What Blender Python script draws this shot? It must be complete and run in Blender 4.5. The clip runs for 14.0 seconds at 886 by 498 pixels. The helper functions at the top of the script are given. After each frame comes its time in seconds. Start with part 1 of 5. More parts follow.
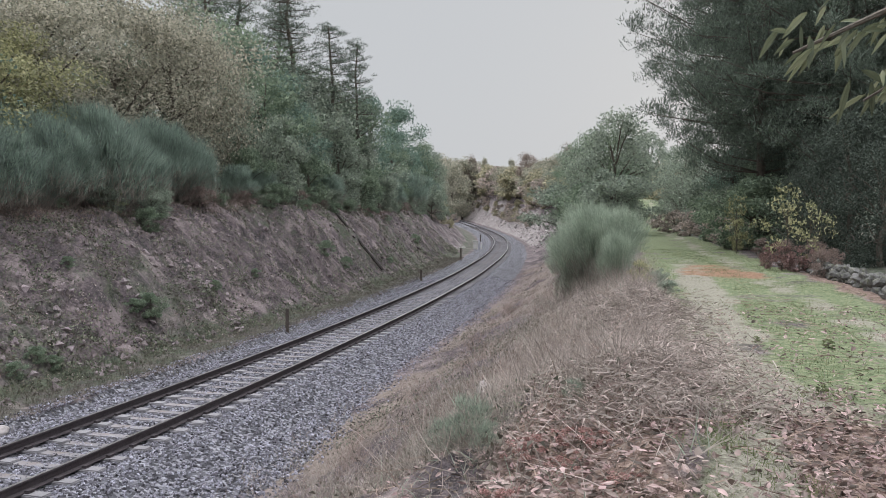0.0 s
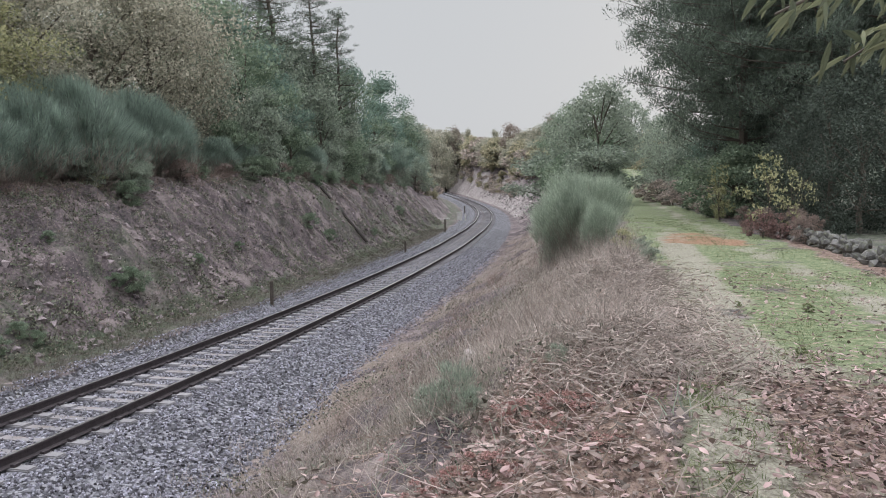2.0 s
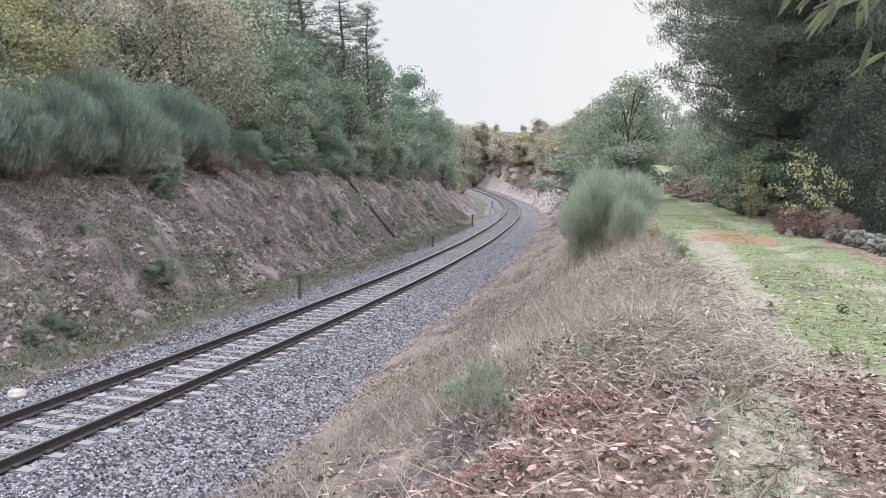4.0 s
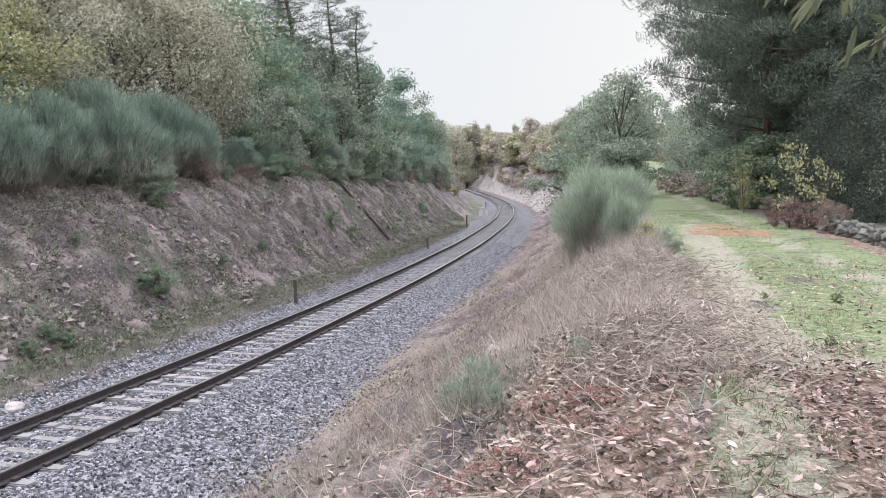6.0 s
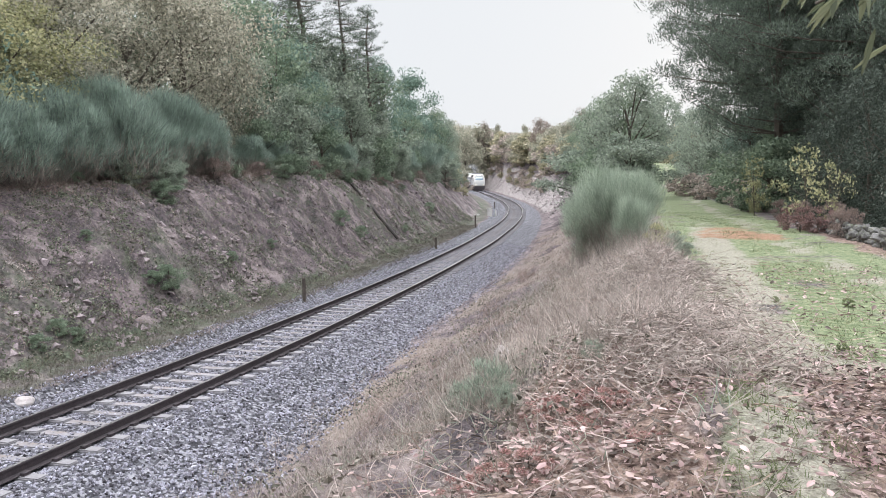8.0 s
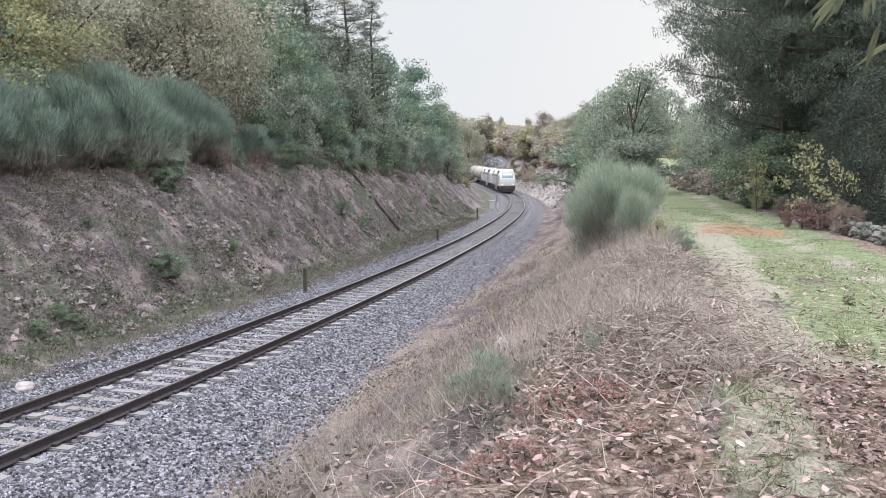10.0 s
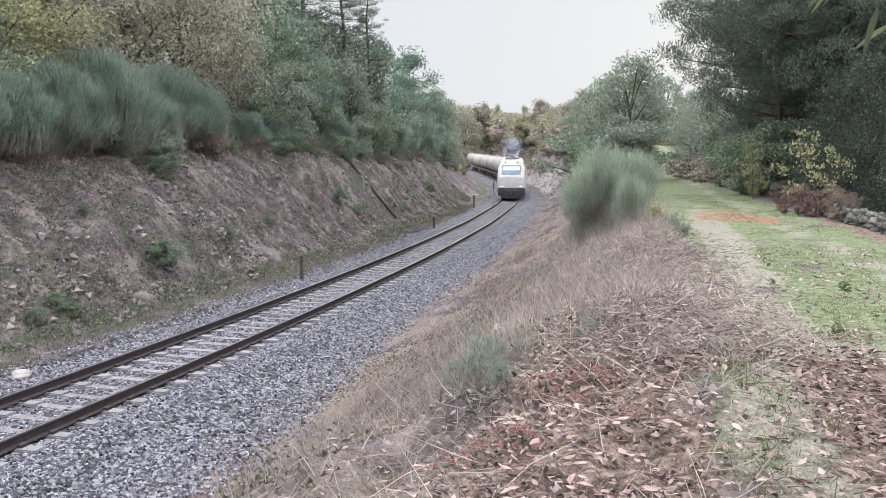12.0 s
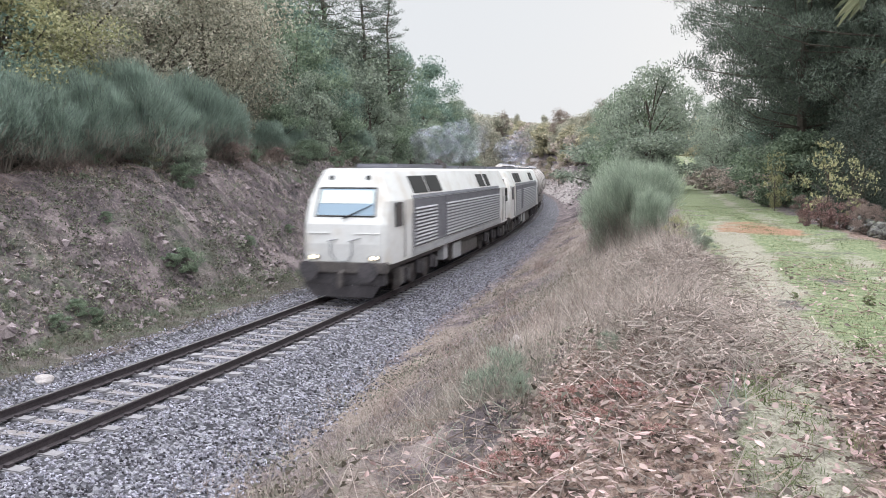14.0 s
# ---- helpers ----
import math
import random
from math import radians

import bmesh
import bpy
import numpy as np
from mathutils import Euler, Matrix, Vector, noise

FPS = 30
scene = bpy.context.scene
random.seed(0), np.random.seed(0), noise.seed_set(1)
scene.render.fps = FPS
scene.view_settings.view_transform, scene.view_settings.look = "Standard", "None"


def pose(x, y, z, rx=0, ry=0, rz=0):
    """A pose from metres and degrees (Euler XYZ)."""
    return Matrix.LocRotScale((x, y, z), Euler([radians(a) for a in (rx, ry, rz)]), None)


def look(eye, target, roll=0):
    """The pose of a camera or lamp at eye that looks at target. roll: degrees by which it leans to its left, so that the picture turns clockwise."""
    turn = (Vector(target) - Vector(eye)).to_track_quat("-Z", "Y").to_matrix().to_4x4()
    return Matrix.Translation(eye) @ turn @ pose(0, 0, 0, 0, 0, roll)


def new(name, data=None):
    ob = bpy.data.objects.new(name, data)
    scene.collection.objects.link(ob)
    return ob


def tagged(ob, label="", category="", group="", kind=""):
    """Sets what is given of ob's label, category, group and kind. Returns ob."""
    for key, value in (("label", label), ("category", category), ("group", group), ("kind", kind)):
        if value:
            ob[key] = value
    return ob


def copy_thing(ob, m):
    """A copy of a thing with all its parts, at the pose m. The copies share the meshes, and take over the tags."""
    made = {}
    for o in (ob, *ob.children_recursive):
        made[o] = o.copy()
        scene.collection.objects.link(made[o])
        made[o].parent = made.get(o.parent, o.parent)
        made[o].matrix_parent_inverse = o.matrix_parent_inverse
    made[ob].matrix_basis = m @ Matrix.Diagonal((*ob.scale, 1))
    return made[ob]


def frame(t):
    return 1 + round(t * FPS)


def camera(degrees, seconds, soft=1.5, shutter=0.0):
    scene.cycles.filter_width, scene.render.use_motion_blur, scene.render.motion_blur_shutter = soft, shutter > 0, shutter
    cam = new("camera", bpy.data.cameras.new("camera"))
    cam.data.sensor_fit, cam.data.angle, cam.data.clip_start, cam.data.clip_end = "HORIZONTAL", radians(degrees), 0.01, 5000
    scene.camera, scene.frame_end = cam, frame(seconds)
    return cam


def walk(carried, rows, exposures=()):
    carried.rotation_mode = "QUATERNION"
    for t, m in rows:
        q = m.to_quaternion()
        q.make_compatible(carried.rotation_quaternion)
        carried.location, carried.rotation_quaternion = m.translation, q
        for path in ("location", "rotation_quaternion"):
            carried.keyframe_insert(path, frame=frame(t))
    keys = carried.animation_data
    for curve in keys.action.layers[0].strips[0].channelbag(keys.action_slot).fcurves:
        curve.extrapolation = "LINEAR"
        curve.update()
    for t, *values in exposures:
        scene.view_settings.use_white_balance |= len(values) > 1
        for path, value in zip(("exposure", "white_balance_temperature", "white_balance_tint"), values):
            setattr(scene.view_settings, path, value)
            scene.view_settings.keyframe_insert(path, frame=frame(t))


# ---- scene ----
# ---- camera ----
cam = camera(59.4, 14.0, soft=0.7, shutter=0.5)
PATH = [(0, 0.000, 0.000, 4.050, 0.00, -2.67, 0.00), (0.5, -0.003, -0.017, 4.052, 0.26, -2.63, 0.19), (1, -0.005, -0.014, 4.041, 0.15, -2.65, 0.26),
        (1.5, 0.001, -0.028, 4.038, -1.77, -2.94, 0.53), (2, 0.007, 0.005, 4.012, -1.19, -4.75, 0.50), (2.5, 0.007, 0.025, 4.020, -0.71, -4.94, -1.80),
        (3, -0.001, 0.036, 4.022, 0.22, -5.14, -1.39), (5.5, 0.003, 0.004, 4.016, 0.29, -5.04, 1.39), (6, 0.007, 0.016, 4.007, 0.35, -5.00, 1.60),
        (6.5, -0.003, 0.001, 4.019, 0.16, -4.92, 1.38), (7, -0.001, 0.008, 4.014, 0.40, -4.74, 1.32), (7.5, -0.009, 0.009, 4.013, 0.68, -4.80, 1.14),
        (8, -0.018, 0.016, 4.012, 1.00, -5.00, 1.03), (8.5, -0.018, 0.013, 4.011, 1.05, -5.14, 0.79), (11, 0.000, 0.024, 4.004, 1.20, -5.76, -0.06),
        (11.5, -0.010, 0.032, 4.002, 1.14, -5.92, -0.16), (12, -0.010, 0.023, 3.987, 0.93, -6.48, 0.29), (12.5, -0.015, 0.027, 4.003, 1.15, -6.50, 0.10),
        (13, -0.027, 0.030, 3.996, 1.33, -6.21, -0.37), (13.5, -0.035, 0.019, 4.006, 1.64, -5.92, -0.25), (14, -0.027, 0.015, 4.006, 2.32, -5.81, -0.04)]
EXPOSURES = [(0, -0.14), (0.5, -0.16), (1.0, -0.52), (1.3, -0.68), (1.8, -0.68), (2.0, -0.1), (2.3, 0.3), (3.0, 0.36), (5.5, 0.42), (8.5, 0.42), (11.0, 0.35), (14.0, 0.35)]
walk(cam, [(t, pose(x, y, z, 90 + p, r, yw)) for t, x, y, z, yw, p, r in PATH], EXPOSURES)

# ---- light: a bright, thinly overcast evening sky and a weak wide sun behind the far trees ----
SUN_EL, SUN_AZ = 14.0, -25.0
world = bpy.data.worlds.new("world")
scene.world = world
world.use_nodes = True
wn, wl = world.node_tree.nodes, world.node_tree.links
sky = wn.new("ShaderNodeTexSky")
sky.sky_type, sky.sun_disc, sky.sun_elevation, sky.sun_rotation = "NISHITA", False, radians(SUN_EL), radians(-SUN_AZ)
sky.air_density, sky.dust_density, sky.ozone_density = 1.0, 4.0, 1.0
veil = wn.new("ShaderNodeMix")
veil.data_type = "RGBA"
veil.inputs[0].default_value = 0.988
# cloud sheet: three times as bright overhead as at the horizon
coord, cut, rise, cloud = wn.new("ShaderNodeTexCoord"), wn.new("ShaderNodeSeparateXYZ"), wn.new("ShaderNodeMapRange"), wn.new("ShaderNodeVectorMath")
wl.new(coord.outputs["Generated"], cut.inputs[0])
wl.new(cut.outputs[2], rise.inputs[0])
rise.inputs[1].default_value, rise.inputs[2].default_value = 0.28, 1.0
rise.inputs[3].default_value, rise.inputs[4].default_value = 5.15, 31.0
cloud.operation = "SCALE"
cloud.inputs[0].default_value = (0.965, 1.0, 1.05)
wl.new(rise.outputs[0], cloud.inputs["Scale"])
wl.new(cloud.outputs[0], veil.inputs[7])
wl.new(sky.outputs[0], veil.inputs[6])
wl.new(veil.outputs[2], wn["Background"].inputs[0])
wn["Background"].inputs[1].default_value = 0.125
sun = new("sun", bpy.data.lights.new("sun", "SUN"))
sun.data.energy, sun.data.angle, sun.data.color = 1.4, radians(60), (1.0, 0.97, 0.94)
sun.matrix_world = look((0, 0, 60), (60 - 60 - math.sin(radians(SUN_AZ)) * 60, -math.cos(radians(SUN_AZ)) * 60, 60 - 60 * math.tan(radians(SUN_EL + 36))))
scene.view_settings.exposure = 0.0


# ---- materials ----
def mat(name, a, b, scale=8.0, rough=0.85, bump=0.3, fine=6.0, metal=0.0, island=0.0, objrand=0.0, spec=0.3, stain=None, trans=0.0, dist=0.02):
    """Two tones mixed by coarse and fine noise, relief from the fine one; island and objrand shift the brightness piece by piece."""
    m = bpy.data.materials.new(name)
    m.use_nodes = True
    n, l = m.node_tree.nodes, m.node_tree.links
    p = n["Principled BSDF"]
    tc = n.new("ShaderNodeTexCoord")
    n1, n2 = n.new("ShaderNodeTexNoise"), n.new("ShaderNodeTexNoise")
    n1.inputs["Scale"].default_value, n1.inputs["Detail"].default_value = scale, 4
    n2.inputs["Scale"].default_value, n2.inputs["Detail"].default_value = scale * fine, 3
    for q in (n1, n2):
        l.new(tc.outputs["Object"], q.inputs["Vector"])
    add = n.new("ShaderNodeMath")
    add.operation = "MULTIPLY_ADD"
    add.inputs[1].default_value = 0.5
    l.new(n2.outputs["Fac"], add.inputs[0])
    half = n.new("ShaderNodeMath")
    half.operation = "MULTIPLY"
    half.inputs[1].default_value = 0.5
    l.new(n1.outputs["Fac"], half.inputs[0])
    l.new(half.outputs[0], add.inputs[2])
    ramp = n.new("ShaderNodeValToRGB")
    ramp.color_ramp.elements[0].position, ramp.color_ramp.elements[1].position = 0.32, 0.68
    ramp.color_ramp.elements[0].color, ramp.color_ramp.elements[1].color = (*a, 1), (*b, 1)
    l.new(add.outputs[0], ramp.inputs[0])
    out = ramp.outputs[0]
    if stain:
        mx = n.new("ShaderNodeMix")
        mx.data_type = "RGBA"
        n3 = n.new("ShaderNodeTexNoise")
        n3.inputs["Scale"].default_value, n3.inputs["Detail"].default_value = stain[1], 5
        l.new(tc.outputs["Object"], n3.inputs["Vector"])
        r3 = n.new("ShaderNodeMapRange")
        r3.inputs[1].default_value, r3.inputs[2].default_value, r3.inputs[4].default_value = 0.5, 0.72, stain[2]
        l.new(n3.outputs["Fac"], r3.inputs[0])
        l.new(r3.outputs[0], mx.inputs[0])
        l.new(out, mx.inputs[6])
        mx.inputs[7].default_value = (*stain[0], 1)
        out = mx.outputs[2]
    if island or objrand:
        src = n.new("ShaderNodeNewGeometry").outputs["Random Per Island"] if island else n.new("ShaderNodeObjectInfo").outputs["Random"]
        k = island or objrand
        mr = n.new("ShaderNodeMapRange")
        mr.inputs[3].default_value, mr.inputs[4].default_value = 1 - k, 1 + k
        l.new(src, mr.inputs[0])
        hs = n.new("ShaderNodeHueSaturation")
        l.new(mr.outputs[0], hs.inputs["Value"])
        mh = n.new("ShaderNodeMapRange")
        mh.inputs[3].default_value, mh.inputs[4].default_value = 0.5 + 0.03 * k, 0.5 - 0.05 * k
        l.new(src, mh.inputs[0])
        l.new(mh.outputs[0], hs.inputs["Hue"])
        l.new(out, hs.inputs["Color"])
        out = hs.outputs[0]
    l.new(out, p.inputs["Base Color"])
    p.inputs["Roughness"].default_value, p.inputs["Metallic"].default_value = rough, metal
    p.inputs["Specular IOR Level"].default_value = spec
    if bump:
        bp = n.new("ShaderNodeBump")
        bp.inputs["Strength"].default_value, bp.inputs["Distance"].default_value = bump, dist
        l.new(n2.outputs["Fac"], bp.inputs["Height"])
        l.new(bp.outputs[0], p.inputs["Normal"])
    if trans:
        tr, ms = n.new("ShaderNodeBsdfTranslucent"), n.new("ShaderNodeMixShader")
        ms.inputs[0].default_value = trans
        l.new(out, tr.inputs[0])
        l.new(p.outputs[0], ms.inputs[1])
        l.new(tr.outputs[0], ms.inputs[2])
        l.new(ms.outputs[0], n["Material Output"].inputs[0])
    return m


def leafy(name, a, b, island=0.45, trans=0.4):
    return mat(name, a, b, scale=0.5, rough=0.65, bump=0, fine=8, island=island, trans=trans, spec=0.25)


M = {
    "oak": leafy("oak_leaf", (0.130, 0.178, 0.130), (0.235, 0.290, 0.200)),
    "oak_dark": leafy("dark_leaf", (0.112, 0.168, 0.145), (0.205, 0.275, 0.222)),
    "brown": leafy("browning_leaf", (0.232, 0.228, 0.178), (0.385, 0.368, 0.290), island=0.6),
    "yellow": leafy("yellowing_leaf", (0.23, 0.24, 0.135), (0.38, 0.375, 0.21), island=0.5),
    "shrub": leafy("shrub_leaf", (0.180, 0.222, 0.178), (0.315, 0.352, 0.282)),
    "broom": leafy("broom_twig", (0.170, 0.222, 0.190), (0.275, 0.340, 0.290), island=0.45, trans=0.4),
    "broom_pale": leafy("pale_broom_twig", (0.235, 0.285, 0.225), (0.375, 0.43, 0.345), island=0.4, trans=0.5),
    # far foliage: distance haze is put into these colours by lifting them paler
    "hazed_olive": leafy("hazed_olive_leaf", (0.27, 0.268, 0.215), (0.43, 0.415, 0.33), island=0.5),
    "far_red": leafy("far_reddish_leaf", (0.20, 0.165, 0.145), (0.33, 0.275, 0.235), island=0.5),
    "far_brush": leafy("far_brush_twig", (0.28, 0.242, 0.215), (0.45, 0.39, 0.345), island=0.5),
    "broom_base": leafy("broom_old_twig", (0.20, 0.18, 0.155), (0.32, 0.29, 0.25), island=0.4, trans=0.0),
    "pine": leafy("pine_needle", (0.082, 0.106, 0.088), (0.150, 0.185, 0.145), island=0.5, trans=0.15),
    "holm": leafy("holm_oak_leaf", (0.036, 0.048, 0.040), (0.074, 0.092, 0.072), island=0.5, trans=0.15),
    "bank_weed": leafy("bank_weed", (0.085, 0.100, 0.072), (0.175, 0.185, 0.135), island=0.5, trans=0.2),
    "yellow_green": leafy("chestnut_leaf", (0.085, 0.105, 0.065), (0.17, 0.185, 0.115)),
    # far shrubs: leaf colour raised to stand in for haze in the air
    "hazed_leaf": leafy("hazed_leaf", (0.27, 0.262, 0.180), (0.46, 0.425, 0.290), island=0.5),
    "bark": mat("bark", (0.05, 0.042, 0.035), (0.13, 0.11, 0.09), scale=5, bump=0.8),
    "grass": leafy("green_grass", (0.108, 0.134, 0.066), (0.205, 0.228, 0.125), island=0.4),
    "dry": leafy("dry_grass", (0.215, 0.180, 0.160), (0.43, 0.372, 0.335), island=0.45, trans=0.2),
    "fern": leafy("dry_fern", (0.20, 0.110, 0.098), (0.38, 0.235, 0.205), island=0.5, trans=0.2),
    "red_twig": leafy("reddish_bramble", (0.125, 0.078, 0.072), (0.25, 0.168, 0.150), island=0.5, trans=0.2),
    "earthy": leafy("earthy_weed", (0.075, 0.070, 0.055), (0.16, 0.145, 0.115), island=0.5, trans=0.1),
    "rusty": leafy("rusty_dry_weed", (0.155, 0.118, 0.104), (0.275, 0.215, 0.188), island=0.45, trans=0.2),
    "litter": leafy("dead_leaf", (0.125, 0.085, 0.077), (0.36, 0.290, 0.260), island=0.75, trans=0.1),
    "twig": mat("dry_twig", (0.16, 0.12, 0.095), (0.34, 0.27, 0.21), scale=20, island=0.5),
    "stone": mat("ballast_stone", (0.036, 0.033, 0.043), (0.315, 0.298, 0.350), scale=9, island=0.9, rough=0.9),
    "rock": mat("field_stone", (0.06, 0.057, 0.055), (0.19, 0.185, 0.18), scale=4, objrand=0.3, bump=0.7, stain=((0.12, 0.13, 0.07), 3, 0.7)),
    "sleeper": mat("sleeper_concrete", (0.148, 0.140, 0.152), (0.242, 0.232, 0.246), scale=6, objrand=0.15, bump=0.5, stain=((0.14, 0.10, 0.08), 3, 0.6)),
    "rail": mat("rail_rust", (0.034, 0.028, 0.032), (0.070, 0.057, 0.062), scale=10, rough=0.75, bump=0.4, metal=0.2),
    "railtop": mat("rail_running_surface", (0.30, 0.29, 0.30), (0.48, 0.47, 0.48), scale=6, rough=0.28, bump=0.05, metal=1.0),
    "wood": mat("weathered_wood", (0.045, 0.037, 0.033), (0.11, 0.09, 0.08), scale=12, bump=0.6),
    "pipe": mat("drain_black", (0.02, 0.018, 0.018), (0.06, 0.05, 0.045), scale=8),
    "white": mat("chalky_white", (0.40, 0.39, 0.38), (0.66, 0.64, 0.63), scale=5, stain=((0.35, 0.28, 0.24), 3, 0.6)),
    "paint": mat("loco_white", (0.59, 0.585, 0.58), (0.70, 0.695, 0.69), scale=1.2, rough=0.42, bump=0.02, spec=0.5, stain=((0.42, 0.35, 0.28), 1.1, 0.55)),
    "panel": mat("loco_grey", (0.10, 0.10, 0.12), (0.19, 0.19, 0.215), scale=2, rough=0.5, bump=0.05),
    "slat": mat("loco_slat", (0.30, 0.30, 0.325), (0.46, 0.46, 0.485), scale=2, rough=0.45, bump=0.03),
    "under": mat("running_gear", (0.051, 0.046, 0.048), (0.145, 0.128, 0.122), scale=4, rough=0.8, bump=0.3),
    "plow": mat("front_beam_grime", (0.038, 0.035, 0.041), (0.101, 0.092, 0.097), scale=3, rough=0.75, bump=0.2),
    "tank_grey": mat("underbody_tank", (0.28, 0.28, 0.30), (0.42, 0.42, 0.43), scale=2, rough=0.6, bump=0.05),
    "rubber": mat("black_rubber", (0.015, 0.015, 0.015), (0.03, 0.03, 0.03), scale=9, rough=0.7, bump=0.05),
    "cream": mat("wagon_cream", (0.27, 0.245, 0.235), (0.46, 0.43, 0.41), scale=1.0, rough=0.6, bump=0.03, stain=((0.13, 0.10, 0.09), 0.7, 0.75)),
}


def plain(name, colour, rough=0.1, metal=0.0, emit=0.0):
    m = bpy.data.materials.new(name)
    m.use_nodes = True
    p = m.node_tree.nodes["Principled BSDF"]
    p.inputs["Base Color"].default_value, p.inputs["Roughness"].default_value, p.inputs["Metallic"].default_value = (*colour, 1), rough, metal
    if emit:
        p.inputs["Emission Color"].default_value, p.inputs["Emission Strength"].default_value = (*colour, 1), emit
    return m


M["glass"] = plain("cab_glass", (0.24, 0.33, 0.42), 0.06)
# pale base colour that imitates bright sky mirrored in the upper windscreen
M["sky_glare"] = plain("painted_sky_reflection", (0.62, 0.68, 0.68), 0.1)
M["dark_glass"] = plain("side_glass", (0.02, 0.025, 0.03), 0.08)
M["lamp"] = plain("headlamp", (1.0, 0.88, 0.66), 0.2, 0, 2.2)
M["chrome"] = plain("bare_steel", (0.45, 0.45, 0.46), 0.35, 1.0)


# ---- mesh helpers ----
def mesh(name, verts, faces, *mats, parent=None, pick=None, label="", smooth=False):
    """One mesh object out of arrays: verts (n, 3), faces (m, 3 or 4)."""
    v, f = np.asarray(verts, float).reshape(-1, 3), np.asarray(faces, int)
    me = bpy.data.meshes.new(name)
    me.vertices.add(len(v)), me.loops.add(f.size), me.polygons.add(len(f))
    me.vertices.foreach_set("co", v.ravel())
    me.loops.foreach_set("vertex_index", f.ravel())
    me.polygons.foreach_set("loop_start", np.arange(0, f.size, f.shape[1]))
    me.polygons.foreach_set("loop_total", np.full(len(f), f.shape[1]))
    for m in mats:
        me.materials.append(m)
    if pick is not None:
        me.polygons.foreach_set("material_index", np.asarray(pick, int))
    me.polygons.foreach_set("use_smooth", np.full(len(f), smooth))
    me.update(calc_edges=True)
    ob = new(name, me)
    ob.parent = parent
    if label:
        ob["label"] = label
    return ob


def part(name, bm, material, parent, label="", smooth=False):
    me = bpy.data.meshes.new(name)
    bmesh.ops.recalc_face_normals(bm, faces=bm.faces)
    bm.to_mesh(me)
    bm.free()
    me.materials.append(material)
    for p in me.polygons:
        p.use_smooth = smooth
    ob = new(name, me)
    ob.parent = parent
    if label:
        ob["label"] = label
    return ob


def empty(name, m=None):
    ob = new(name)
    ob.empty_display_size = 0.3
    if m is not None:
        ob.matrix_basis = m
    return ob


def box(bm, x0, x1, y0, y1, z0, z1, bevel=0.0, m=None):
    r = bmesh.ops.create_cube(bm, size=1, matrix=Matrix.Translation(((x0 + x1) / 2, (y0 + y1) / 2, (z0 + z1) / 2)) @ Matrix.Diagonal((abs(x1 - x0), abs(y1 - y0), abs(z1 - z0), 1)))
    if bevel:
        es = {e for v in r["verts"] for e in v.link_edges}
        r = bmesh.ops.bevel(bm, geom=list(es), offset=bevel, segments=2, affect="EDGES")
    if m is not None:
        bmesh.ops.transform(bm, matrix=m, verts=r["verts"])
    return bm


def boxed(*a, **k):
    return box(bmesh.new(), *a, **k)


def rod(bm, a, b, r0, r1=None, n=8):
    a, b = Vector(a), Vector(b)
    d = b - a
    q = d.to_track_quat("Z", "Y").to_matrix().to_4x4()
    bmesh.ops.create_cone(bm, cap_ends=True, segments=n, radius1=r0, radius2=r0 if r1 is None else r1, depth=d.length, matrix=Matrix.Translation((a + b) / 2) @ q)
    return bm


def vnoise(x, y, seed=0):
    """Smooth value noise in the plane, -1 to 1."""
    x, y = np.asarray(x, float), np.asarray(y, float)
    xi, yi = np.floor(x), np.floor(y)
    u, v = x - xi, y - yi
    u, v = u * u * (3 - 2 * u), v * v * (3 - 2 * v)

    def h(i, j):
        s = np.sin(i * 127.1 + j * 311.7 + seed * 74.7) * 43758.5453
        return (s - np.floor(s)) * 2 - 1
    return (h(xi, yi) * (1 - u) + h(xi + 1, yi) * u) * (1 - v) + (h(xi, yi + 1) * (1 - u) + h(xi + 1, yi + 1) * u) * v


def fnoise(x, y, seed=0, octaves=4):
    x, y = np.asarray(x, float), np.asarray(y, float)
    return sum(vnoise(x * 2 ** k, y * 2 ** k, seed + k) / 2 ** k for k in range(octaves)) / 1.8


def step(e0, e1, x):
    t = np.clip((np.asarray(x, float) - e0) / (e1 - e0), 0, 1)
    return t * t * (3 - 2 * t)


# ---- the line of the track: x and z over y ----
CL = [(-140, -52, 0), (-60, -29.5, 0), (-20, -16.6, 0), (0, -10.6, 0), (13.8, -6.6, 0), (20.4, -4.85, 0), (28.9, -2.85, 0), (36.6, -1.2, 0), (51, 1.5, 0), (70, 4.35, 0),
      (85, 6.2, 0.03), (101, 7.6, 0.18), (113, 8.2, 0.3), (127, 8.5, 0.45), (145, 8.3, 0.65), (160, 7.8, 0.85), (176, 6.95, 1.12), (203, 4.9, 1.72), (230, 2.3, 2.4), (260, -1.6, 3.1), (300, -8.5, 4.0), (900, -160, 8)]
_y = np.linspace(-140, 900, 4161)
_k = np.exp(-0.5 * (np.arange(-32, 33) / 12.0) ** 2)
_k /= _k.sum()


def _smooth(v):
    return np.convolve(np.pad(v, 32, mode="edge"), _k, "valid")


_x = _smooth(np.interp(_y, [c[0] for c in CL], [c[1] for c in CL]))
_z = _smooth(np.interp(_y, [c[0] for c in CL], [c[2] for c in CL]))
_s = np.concatenate([[0], np.cumsum(np.hypot(np.diff(_x), np.diff(_y)))])


def cl(y):
    return np.interp(y, _y, _x)


def cz(y):
    return np.interp(y, _y, _z)


def slope_at(y):
    return (cl(np.asarray(y) + 0.5) - cl(np.asarray(y) - 0.5))


